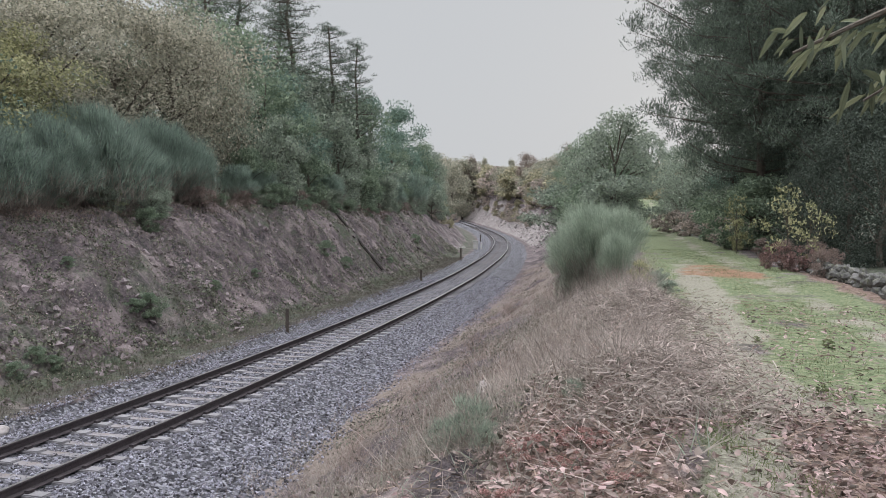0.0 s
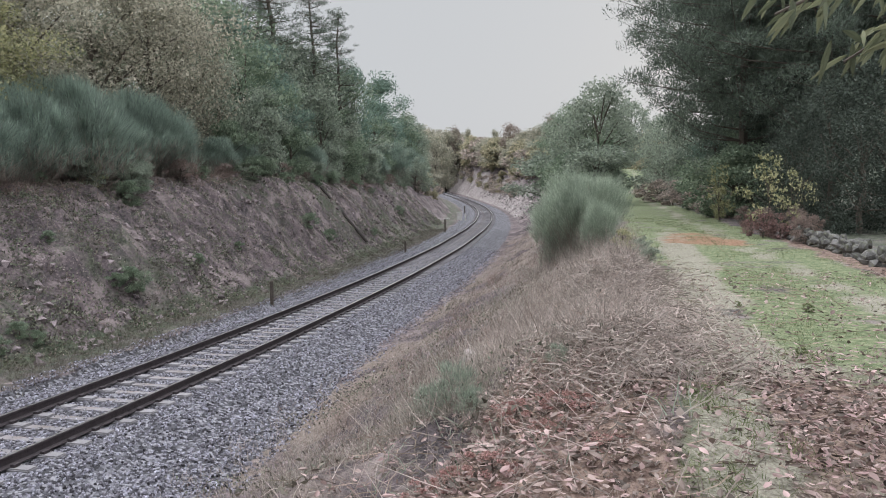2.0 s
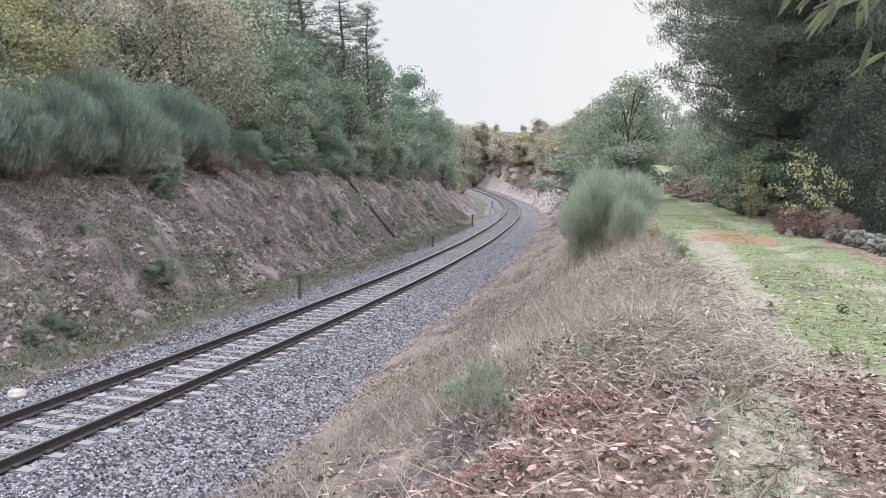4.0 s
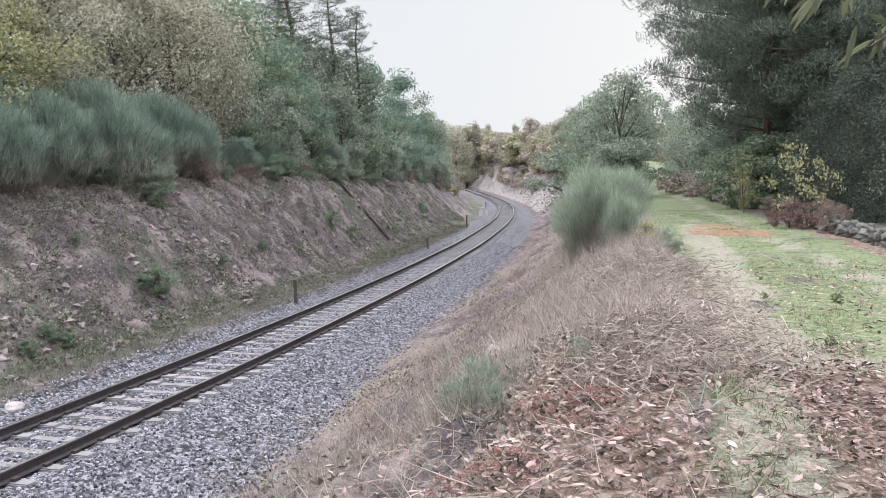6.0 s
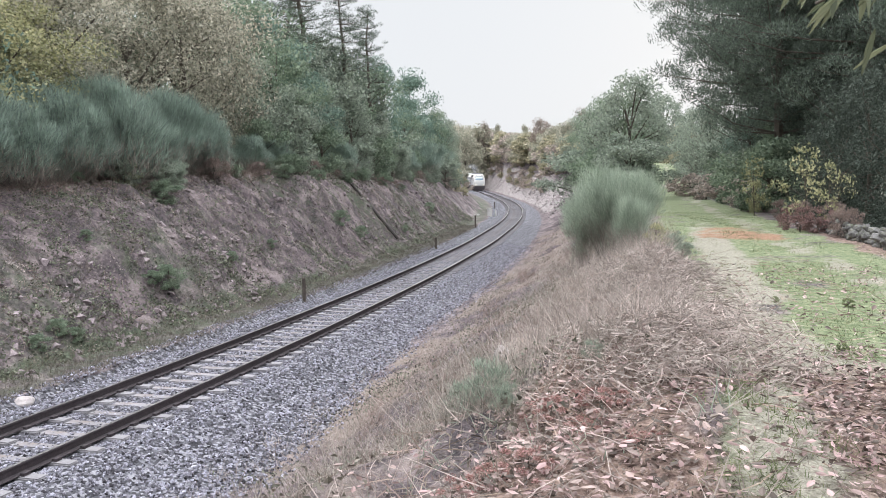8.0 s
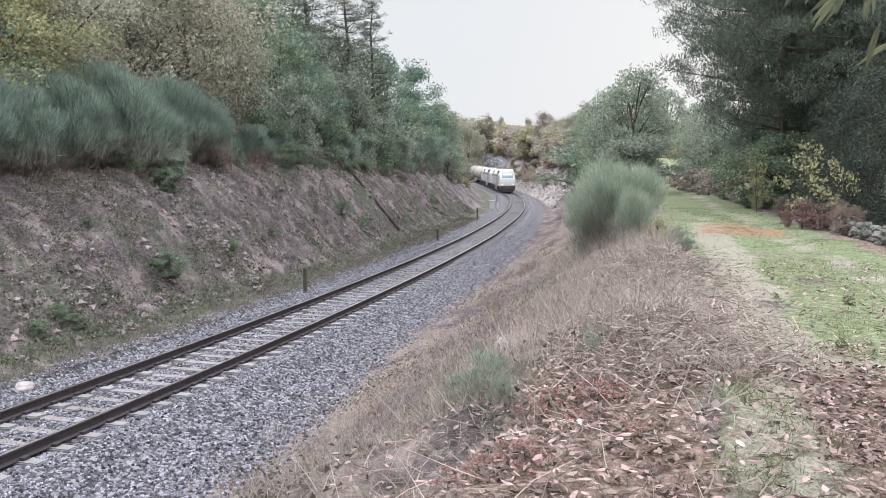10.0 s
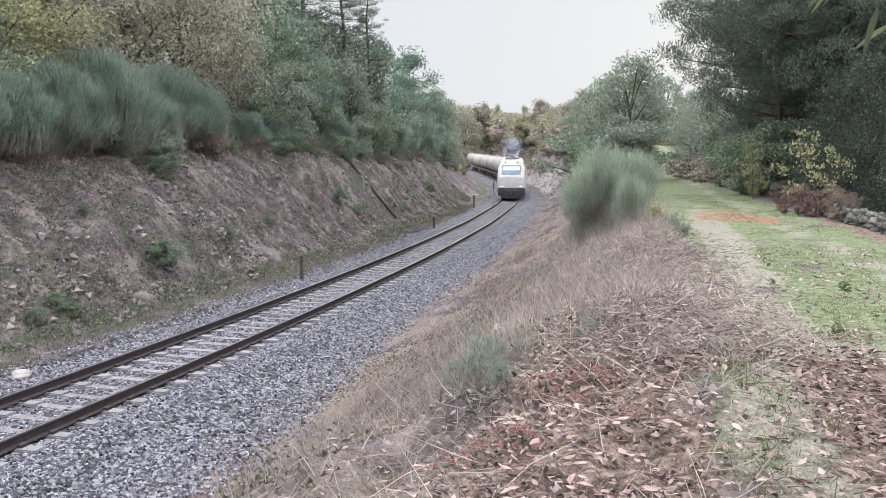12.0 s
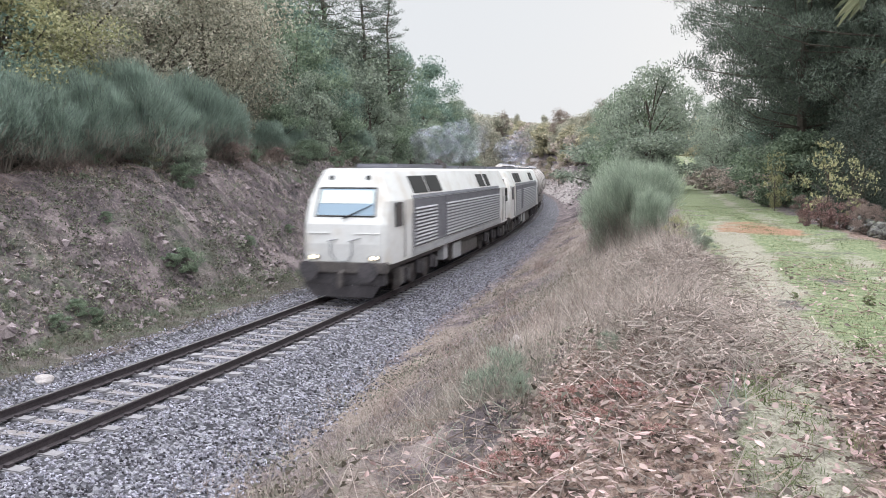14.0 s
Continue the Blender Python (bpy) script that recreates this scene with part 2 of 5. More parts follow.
def at_s(s):
    """Place and heading on the track at the length s."""
    y = np.interp(s, _s, _y)
    return float(np.interp(s, _s, _x)), float(y), float(cz(y)), math.atan(float(slope_at(y)))


def s_of(y):
    return float(np.interp(y, _y, _s))


def height(x, y):
    """The ground's height."""
    x, y = np.asarray(x, float), np.asarray(y, float)
    o = (x - cl(y)) / np.sqrt(1 + slope_at(y) ** 2)
    z0 = cz(y)
    hl = 4.25 + 0.5 * step(24, 40, y) - 0.3 * step(50, 75, y) + 0.8 * step(90, 200, y)
    hr = 2.45 + 2.6 * step(62, 115, y) + 3.0 * step(120, 220, y)
    wob = fnoise(x * 0.35, y * 0.35, 3)
    base = -0.32 + 0 * o
    edge = fnoise(x * 0.13, y * 0.13, 47)
    lt, lb = -9.5 + 0.6 * wob + 1.0 * edge, -4.5 + 0.25 * wob
    t = np.clip((lb - o) / (lb - lt), 0, 1)
    left = hl * (0.55 * t + 0.45 * t * t * (3 - 2 * t)) + np.maximum(0, lt - o) * 0.10 * (o < -9)
    left = np.where(o < -60, left - (np.abs(o + 60)) * 0.08, left)
    foot = 3.3 + 0.75 * step(24, 11, y)
    t2 = np.clip((o - foot - 0.2 * wob) / (9.7 - foot), 0, 1)
    right = -0.2 * step(2.4, 3.3, o) + (hr + 0.5) * (0.5 * t2 + 0.5 * t2 * t2 * (3 - 2 * t2))
    right = right + np.maximum(0, o - 16) * 0.05 * step(60, 110, y) + np.where(o > 80, -(o - 80) * 0.04, 0)
    heap = np.exp(-((x - 0.6 - 0.2 * y) / 0.7) ** 2) * step(3.2, 5, y) * step(22, 13, y) * (0.2 + 0.16 * fnoise(x * 1.3, y * 1.3, 61))
    rough = fnoise(x * 1.1, y * 1.1, 9) * 0.10 + fnoise(x * 3.7, y * 3.7, 5, 3) * 0.05
    gully = np.abs(vnoise(y * 0.5 + 0.9 * wob + 0.1 * o, o * 0.35, 21)) * -0.30 + 0.12 + fnoise(x * 0.9, y * 0.9, 72) * 0.24 + fnoise(x * 1.9, y * 1.9, 71) * 0.20 + np.abs(vnoise(x * 2.6, y * 2.6, 73)) * -0.16
    bank_l = step(-4.3, -5.4, o) * step(-11, -9.4, o)
    bank_r = step(3.6, 5, o) * step(11, 8.5, o)
    z = base + heap + np.where(o < 0, left, right) + rough * np.clip(step(2.8, 4.0, np.abs(o)), 0.15, 1) * (1 - 0.7 * step(9.5, 11.5, o) * (y < 60)) + gully * bank_l + bank_r * (fnoise(x * 0.8, y * 0.8, 31) * 0.30 + fnoise(x * 0.33, y * 0.33, 33) * 0.28 - np.abs(vnoise(x * 1.7, y * 1.7, 35)) * 0.16 + 0.05)
    crib = -0.022 - step(1.75, 2.6, np.abs(o)) * 0.24
    z = np.where(np.abs(o) < 2.9, base + 0.12 + crib + 0.02 * wob, z)
    return z + z0, o


def gz(x, y):
    return height(x, y)[0]


def gz1(x, y):
    return float(height(np.array([x]), np.array([y]))[0][0])


# ---- ground: one sheet, masks for what covers it ----
def ground_material():
    m = bpy.data.materials.new("ground_cover")
    m.use_nodes = True
    n, l = m.node_tree.nodes, m.node_tree.links
    p = n["Principled BSDF"]
    p.inputs["Roughness"].default_value, p.inputs["Specular IOR Level"].default_value = 0.95, 0.15
    tc = n.new("ShaderNodeTexCoord")

    def tex(scale, detail=5):
        t = n.new("ShaderNodeTexNoise")
        t.inputs["Scale"].default_value, t.inputs["Detail"].default_value = scale, detail
        l.new(tc.outputs["Object"], t.inputs["Vector"])
        return t.outputs["Fac"]

    def tone(fac, *stops):
        r = n.new("ShaderNodeValToRGB")
        while len(r.color_ramp.elements) < len(stops):
            r.color_ramp.elements.new(0.5)
        for e, (pos, c) in zip(r.color_ramp.elements, stops):
            e.position, e.color = pos, (*c, 1)
        l.new(fac, r.inputs[0])
        return r.outputs[0]

    def mix(mask, a, b, wobble, amount=0.55):
        at = n.new("ShaderNodeAttribute")
        at.attribute_name = mask
        ad = n.new("ShaderNodeMath")
        ad.operation = "MULTIPLY_ADD"
        ad.inputs[1].default_value = amount
        l.new(wobble, ad.inputs[0])
        l.new(at.outputs["Fac"], ad.inputs[2])
        mr = n.new("ShaderNodeMapRange")
        mr.interpolation_type = "SMOOTHSTEP"
        mr.inputs[1].default_value, mr.inputs[2].default_value = 0.5 + amount * 0.28, 0.5 + amount * 0.75
        l.new(ad.outputs[0], mr.inputs[0])
        x = n.new("ShaderNodeMix")
        x.data_type = "RGBA"
        l.new(mr.outputs[0], x.inputs[0])
        l.new(a, x.inputs[6])
        l.new(b, x.inputs[7])
        return x.outputs[2]

    big, mid, fine, tiny = tex(0.35), tex(2.2), tex(11), tex(38, 3)
    streak = n.new("ShaderNodeTexNoise")
    streak.inputs["Scale"].default_value, streak.inputs["Detail"].default_value, streak.inputs["Distortion"].default_value = 0.85, 7, 0.9
    stretch = n.new("ShaderNodeVectorMath")
    stretch.operation = "MULTIPLY"
    stretch.inputs[1].default_value = (1.1, 1.5, 1.2)
    l.new(tc.outputs["Object"], stretch.inputs[0])
    l.new(stretch.outputs[0], streak.inputs["Vector"])
    soil = tone(streak.outputs["Fac"], (0.34, (0.036, 0.032, 0.036)), (0.46, (0.092, 0.074, 0.080)), (0.54, (0.160, 0.128, 0.134)), (0.64, (0.30, 0.248, 0.248)))
    soil2 = tone(fine, (0.36, (0.032, 0.028, 0.032)), (0.5, (0.108, 0.090, 0.095)), (0.66, (0.245, 0.20, 0.204)))
    x = n.new("ShaderNodeMix")
    x.data_type = "RGBA"
    x.inputs[0].default_value = 0.42
    l.new(soil, x.inputs[6])
    l.new(soil2, x.inputs[7])
    out = x.outputs[2]
    moss = tone(fine, (0.3, (0.047, 0.060, 0.044)), (0.7, (0.109, 0.120, 0.083)))
    out = mix("moss", out, moss, mid, 0.9)
    dry = tone(fine, (0.3, (0.132, 0.104, 0.093)), (0.7, (0.248, 0.208, 0.185)))
    out = mix("dry", out, dry, mid)
    green = tone(fine, (0.30, (0.088, 0.112, 0.060)), (0.5, (0.150, 0.178, 0.100)), (0.72, (0.250, 0.258, 0.170)))
    out = mix("green", out, green, mid)
    path = tone(tiny, (0.3, (0.175, 0.166, 0.132)), (0.7, (0.315, 0.295, 0.245)))
    out = mix("path", out, path, mid, 0.8)
    rust = tone(fine, (0.3, (0.17, 0.095, 0.062)), (0.7, (0.31, 0.195, 0.135)))
    out = mix("rust", out, rust, mid, 0.6)
    lit = tone(fine, (0.30, (0.075, 0.052, 0.045)), (0.5, (0.19, 0.135, 0.115)), (0.7, (0.34, 0.255, 0.215)))
    out = mix("litter", out, lit, mid, 0.6)
    scree = tone(fine, (0.32, (0.15, 0.128, 0.128)), (0.5, (0.26, 0.23, 0.228)), (0.68, (0.40, 0.365, 0.36)))
    out = mix("scree", out, scree, mid, 0.7)
    vor = n.new("ShaderNodeTexVoronoi")
    vor.inputs["Scale"].default_value = 16
    l.new(tc.outputs["Object"], vor.inputs["Vector"])
    sep = n.new("ShaderNodeSeparateColor")
    l.new(vor.outputs["Color"], sep.inputs[0])
    grav = tone(sep.outputs[0], (0.1, (0.036, 0.035, 0.041)), (0.6, (0.110, 0.108, 0.124)), (1.0, (0.285, 0.28, 0.31)))
    out = mix("gravel", out, grav, fine, 0.4)
    l.new(out, p.inputs["Base Color"])
    hsum = n.new("ShaderNodeMath")
    hsum.operation = "ADD"
    l.new(fine, hsum.inputs[0])
    l.new(tiny, hsum.inputs[1])
    bp = n.new("ShaderNodeBump")
    bp.inputs["Strength"].default_value, bp.inputs["Distance"].default_value = 0.8, 0.06
    l.new(hsum.outputs[0], bp.inputs["Height"])
    l.new(bp.outputs[0], p.inputs["Normal"])
    return m


def lane_pos(x, y):
    """Offset from the lane's middle, positive to its far side."""
    return (np.asarray(x) - (2.9 + 0.235 * np.asarray(y))) * 0.97


def masks(x, y, o):
    w = fnoise(x * 0.5, y * 0.5, 41)
    ln = lane_pos(x, y)
    gravel = step(3.3, 2.75, np.abs(o + 0.0) - 0.15 * w - 0.85 * step(24, 11, y) * (o > 0))
    patch = fnoise(x * 1.4, y * 1.4, 19)
    lane = step(-2.75, -2.0, ln + 0.3 * w) * step(2.2, 1.4, ln + 0.3 * w) * (0.76 + 0.5 * patch)
    strip = step(0.55, 0.15, np.abs(ln + 2.1 + 0.25 * w))
    litter = step(7.8, 4.8, y + 1.4 * w) * step(8.4, 9.4, o) * (0.80 + 0.45 * fnoise(x * 1.2, y * 1.2, 29)) * (1 - 0.7 * strip)
    litter = np.maximum(litter, 0.62 * step(11, 8, y) * step(8.6, 9.4, o) * step(-2.3, -2.8, ln))
    litter = np.maximum(litter, 0.7 * step(1.3, 1.9, ln + 0.4 * w) * step(3.4, 2.6, ln) * step(24, 20, y))
    path = step(0.8, 0.15, np.abs(ln + 1.62 - 0.045 * (y - 8.5) + 0.45 * w)) * (0.98 + 0.35 * patch) * step(34, 16, y) + step(0.7, 0.1, np.abs(ln - 0.5 + 0.5 * w)) * (0.55 + 0.5 * patch) + 0.5 * step(9, 6, y) * step(-2.0, -1.5, ln)
    path = path * np.clip(lane + 0.3, 0, 1)
    rust = step(1.0, 0.3, np.hypot((ln + 0.35 - 0.5 * w) / 1.9, (y - 21.8 + 1.5 * w) / 5.0)) * (0.56 + 0.6 * w + 0.2 * patch)
    dry = step(3.0, 3.6, o) * step(-1.9, -2.6, ln) * (0.55 + 0.35 * w) * step(80, 55, y)
    moss = step(-2.9, -3.5, o) * step(-5.2, -4.6, o) * 0.55 + step(-4.2, -5.2, o) * (0.30 + 0.5 * fnoise(x * 0.3, y * 0.3, 77)) + step(70, 95, y) * step(9, 12, np.abs(o)) * 0.6 + step(12, 16, o) * 0.6 + step(-9, -12, o) * 0.6
    scree = step(80, 105, y) * step(3.2, 3.8, o) * step(9.5, 7.0, o) * (0.66 + 0.4 * w) + 0.5 * step(60, 90, y) * step(-3.8, -4.6, o) * step(-9.5, -8, o) * (0.75 + 0.5 * w)
    return dict(scree=scree, gravel=gravel, green=lane, litter=litter, path=path, rust=rust, dry=dry, moss=moss)


def spaced(*runs):
    out = []
    for a, b, d in runs:
        out += list(np.arange(a, b, d))
    return np.array(out + [runs[-1][1]])


def build_ground():
    ys = spaced((-140, -20, 8), (-20, -2, 1.0), (-2, 16, 0.16), (16, 45, 0.28), (45, 110, 0.6), (110, 250, 1.6), (250, 900, 25))
    os_ = spaced((-700, -60, 40), (-60, -14, 1.6), (-14, -4, 0.22), (-4, 4, 0.2), (4, 15, 0.2), (15, 30, 0.7), (30, 80, 3), (80, 700, 40))
    Y, O = np.meshgrid(ys, os_, indexing="ij")
    X = cl(Y) + O * np.sqrt(1 + slope_at(Y) ** 2)
    Z, oo = height(X, Y)
    n, k = X.shape
    idx = np.arange(n * k).reshape(n, k)
    F = np.stack([idx[:-1, :-1], idx[:-1, 1:], idx[1:, 1:], idx[1:, :-1]], -1).reshape(-1, 4)
    ob = mesh("ground", np.stack([X, Y, Z], -1), F, ground_material(), smooth=True)
    for key, v in masks(X, Y, oo).items():
        a = ob.data.attributes.new(key, "FLOAT", "POINT")
        a.data.foreach_set("value", np.clip(v, 0, 1).ravel().astype(np.float32))
    return tagged(ob, "railway cutting with earth banks and a grassy lane", "ground", kind="structure")


build_ground()


# ---- track ----
def sweep(name, profile, off, y0, y1, d, mats, parent, pick=None):
    """A profile (across, up) drawn along the track at the offset off."""
    ys = np.arange(y0, y1 + d, d)
    h = np.arctan(slope_at(ys))
    px, pz = np.array(profile).T
    k = len(px)
    X = cl(ys)[:, None] + (off + px)[None] * np.cos(h)[:, None]
    Y = ys[:, None] - (off + px)[None] * np.sin(h)[:, None]
    Z = cz(ys)[:, None] + pz[None] + 0 * X
    idx = np.arange(len(ys) * k).reshape(len(ys), k)
    nx = np.roll(idx, -1, 1)
    F = np.stack([idx[:-1], nx[:-1], nx[1:], idx[1:]], -1).reshape(-1, 4)
    pk = None if pick is None else np.tile(np.array(pick), len(ys) - 1)
    return mesh(name, np.stack([X, Y, Z], -1), F, *mats, parent=parent, pick=pk)


RAIL = [(-0.075, -0.172), (-0.075, -0.16), (-0.012, -0.135), (-0.012, -0.045), (-0.036, -0.032), (-0.036, -0.006), (-0.028, 0.0),
        (0.028, 0.0), (0.036, -0.006), (0.036, -0.032), (0.012, -0.045), (0.012, -0.135), (0.075, -0.16), (0.075, -0.172)]


def build_track():
    tr = tagged(empty("railway_track"), "single broad-gauge track of rusty rails on concrete sleepers", "railway track")
    for sd in (-1, 1):
        sweep("rail", RAIL, sd * 0.868, -30, 262, 1.0, (M["rail"], M["railtop"]), tr, pick=[0] * 5 + [0, 1, 0] + [0] * 6)["label"] = "rusty steel rail with a shiny running surface"
    bm = bmesh.new()
    for x0, x1, top in ((-1.3, -0.45, 0.0), (-0.45, 0.45, -0.03), (0.45, 1.3, 0.0)):
        box(bm, x0, x1, -0.11, 0.11, -0.40, -0.172 + top, 0.018)
    first = part("sleeper", bm, M["sleeper"], tr)
    fb = bmesh.new()
    box(fb, -0.04, 0.04, -0.06, 0.06, -0.172, -0.125)
    SPOTS = [sd * 0.868 + k * 0.11 for sd in (-1, 1) for k in (-1, 1)]
    clip = part("rail_clip", fb, M["rail"], first)
    clip.location.x = SPOTS[0]
    s = s_of(2.0)
    for i in range(290):
        x, y, z, h = at_s(s + 0.6 * i)
        m = pose(x, y, z, 0, 0, -math.degrees(h) + random.uniform(-1, 1))
        if i == 0:
            first.matrix_basis = m
            continue
        o = new("sleeper", first.data)
        o.parent, o.matrix_basis = tr, m
        for sx in SPOTS if i < 60 else ():
            c = new("rail_clip", clip.data)
            c.parent, c.location.x = o, sx
    return tr


build_track()

ICO = bmesh.new()
bmesh.ops.create_cone(ICO, cap_ends=False, segments=4, radius1=1, radius2=0, depth=1, matrix=pose(0, 0, 0.5))
bmesh.ops.create_cone(ICO, cap_ends=False, segments=4, radius1=1, radius2=0, depth=1, matrix=pose(0, 0, -0.5, 180))
bmesh.ops.remove_doubles(ICO, verts=ICO.verts, dist=0.01)
ICO.verts.index_update()
ICO_V = np.array([v.co for v in ICO.verts])
ICO_F = np.array([[v.index for v in f.verts] for f in ICO.faces])
ICO.free()
RNG = np.random.default_rng(7)


def rotations(n, rng=RNG):
    q = rng.normal(size=(n, 4))
    q /= np.linalg.norm(q, axis=1, keepdims=True)
    w, x, y, z = q.T
    return np.stack([1 - 2 * (y * y + z * z), 2 * (x * y - z * w), 2 * (x * z + y * w), 2 * (x * y + z * w), 1 - 2 * (x * x + z * z), 2 * (y * z - x * w),
                     2 * (x * z - y * w), 2 * (y * z + x * w), 1 - 2 * (x * x + y * y)], -1).reshape(-1, 3, 3)


def stones(name, P, size, material, parent=None):
    """Angular stones at the points P."""
    n = len(P)
    base = ICO_V[None] * RNG.uniform(0.72, 1.2, (n, len(ICO_V), 1)) * RNG.uniform(0.6, 1.25, (n, 1, 3))
    V = np.einsum("nij,nkj->nki", rotations(n), base) * np.asarray(size).reshape(-1, 1, 1) + P[:, None]
    F = (ICO_F[None] + (np.arange(n) * len(ICO_V))[:, None, None]).reshape(-1, 3)
    return mesh(name, V, F, material, parent=parent)


def build_ballast():
    n = 52000
    y = 8 + 44 * RNG.random(n) ** 1.9
    o = RNG.uniform(-3.45, 4.4, n)
    keep = (np.abs(np.abs(o) - 0.868) > 0.11) & (o < 3.35 + 0.85 * step(24, 11, y) + RNG.normal(size=n) * 0.12)
    y, o = y[keep], o[keep]
    x = cl(y) + o * np.sqrt(1 + slope_at(y) ** 2)
    size = RNG.uniform(0.020, 0.040, len(y)) * np.where(np.abs(o) > 2.7, 1.1, 1.0)
    z = gz(x, y) + size * 0.15
    between = np.abs(o) < 1.4
    z = np.where(between, np.minimum(z, cz(y) - 0.180), z)
    return tagged(stones("ballast", np.stack([x, y, z], -1), size, M["stone"]), "grey crushed stone ballast beside and between the rails", "ballast", kind="stuff")


build_ballast()


# ---- plants ----
def leaves(P, size, long=1.7, rng=RNG):
    """Pointed leaves folded along the rib at the points P: verts and faces."""
    n = len(P)
    R = rotations(n, rng)
    s = np.asarray(size) * np.ones(n)
    u, v = R[:, 0] * (s * long * 0.5)[:, None], R[:, 1] * (s * 0.5)[:, None]
    w = R[:, 2] * (s * rng.uniform(0.05, 0.4, n))[:, None]
    V = np.stack([P - u, P - u * 0.35 - v + w, P + u * 0.4 - v * 0.75 + w, P + u + w * 0.5, P + u * 0.4 + v * 0.75 + w, P - u * 0.35 + v + w], 1)
    F = np.array([[0, 1, 2, 3], [0, 3, 4, 5]])[None] + (6 * np.arange(n))[:, None, None]
    return V.reshape(-1, 3), F.reshape(-1, 4)


def tri_leaves(P, size, rng=RNG):
    """Small pointed leaves at the points P, one triangle each."""
    n = len(P)
    R = rotations(n, rng)
    k = (np.asarray(size) * np.ones(n))[:, None]
    V = np.stack([P - R[:, 0] * k * 0.75, P + R[:, 0] * k * 0.75, P + R[:, 1] * k * 0.72], 1)
    return V.reshape(-1, 3), np.arange(3 * n).reshape(n, 3)


def needles(B, D, L, width, rng=RNG):
    """Straight pointed spines from B along D, one triangle each."""
    n = len(B)
    D = D / np.linalg.norm(D, axis=1, keepdims=True)
    across = np.cross(D, rng.normal(size=(n, 3)))
    across /= np.linalg.norm(across, axis=1, keepdims=True)
    V = np.stack([B - across * width / 2, B + across * width / 2, B + D * np.asarray(L).reshape(-1, 1)], 1)
    return V.reshape(-1, 3), np.arange(3 * n).reshape(n, 3)


def strands(B, D, L, width, bend=0.25, seg=3, rng=RNG):
    """Thin bent blades from B along D: verts and quad faces, seg pieces long, pointed."""
    n = len(B)
    D = D / np.linalg.norm(D, axis=1, keepdims=True)
    side = np.cross(D, rng.normal(size=(n, 3)))
    side /= np.linalg.norm(side, axis=1, keepdims=True)
    droop = rng.normal(size=(n, 3)) * bend
    droop[:, 2] -= bend * 0.6
    t = np.linspace(0, 1, seg + 1)
    C = B[:, None] + (D[:, None] * t[None, :, None] + droop[:, None] * (t ** 2)[None, :, None]) * np.asarray(L).reshape(-1, 1, 1)
    wd = np.asarray(width).reshape(-1, 1, 1) * (1 - 0.85 * t)[None, :, None]
    V = np.stack([C - side[:, None] * wd / 2, C + side[:, None] * wd / 2], 2)
    k = 2 * (seg + 1)
    f = np.array([[2 * i, 2 * i + 1, 2 * i + 3, 2 * i + 2] for i in range(seg)])
    F = (f[None] + (np.arange(n) * k)[:, None, None]).reshape(-1, 4)
    return V.reshape(-1, 3), F


def joined(*vf):
    V, F, b = [], [], 0
    for v, f in vf:
        V.append(v), F.append(f + b)
        b += len(v)
    return np.concatenate(V), np.concatenate(F)


def limb(bm, pts, r0, r1, n=7):
    for i in range(len(pts) - 1):
        a, b = r0 + (r1 - r0) * i / (len(pts) - 1), r0 + (r1 - r0) * (i + 1) / (len(pts) - 1)
        rod(bm, pts[i], pts[i + 1], a, b, n)


def broadleaf(name, seed, tall, wide, leaf_mat, nleaf, leaf, low=0.12, clumps=46, girth=1.0, tags=()):
    """A tree or bush with trunk, limbs and a crown of leaf clumps with gaps."""
    rng, rnd = np.random.default_rng(seed), random.Random(seed)
    t = empty(name)
    bm = bmesh.new()
    top = tall * 0.72
    trunk = [(0, 0, -0.3)] + [(rnd.uniform(-1, 1) * 0.03 * tall, rnd.uniform(-1, 1) * 0.03 * tall, top * k / 4) for k in range(1, 5)]
    limb(bm, trunk, (0.025 * tall + 0.02) * girth, 0.008 * tall * girth)
    C = []
    for i in range(clumps):
        a, f = rnd.uniform(0, 6.283), rnd.uniform(low, 1.0)
        prof = math.sin(math.pi * min(1, (f - low) / (1 - low) * 0.86 + 0.12)) ** 0.6
        r = wide * 0.5 * prof * rnd.uniform(0.45, 1.0) * (1 + 0.25 * math.sin(3 * a + seed))
        C.append((r * math.cos(a), r * math.sin(a), tall * f * 0.95))
    for c in C[:: max(1, clumps // 14)]:
        b = trunk[min(4, max(1, int(c[2] / top * 3)))]
        mid = tuple((p * 0.5 + q * 0.5) + (0.05 * tall if k == 2 else 0) * 0.5 for k, (p, q) in enumerate(zip(b, c)))
        limb(bm, [b, mid, c], 0.009 * tall * girth, 0.003 * tall * girth, 5)
    part("trunk", bm, M["bark"], t)
    C = np.array(C)
    pick = rng.integers(0, clumps, nleaf)
    rad = rng.uniform(0.10, 0.21, clumps)[pick] * min(wide, tall)
    d = rng.normal(size=(nleaf, 3))
    d /= np.linalg.norm(d, axis=1, keepdims=True)
    P = C[pick] + d * (rad * rng.random(nleaf) ** 0.45)[:, None] * np.array([1.15, 1.15, 0.75])
    P[:, 2] = np.maximum(P[:, 2], 0.05)
    V, F = tri_leaves(P, leaf * rng.uniform(0.6, 1.3, nleaf), rng=rng)
    mesh("crown", V, F, leaf_mat, parent=t)
    return tagged(t, *tags)


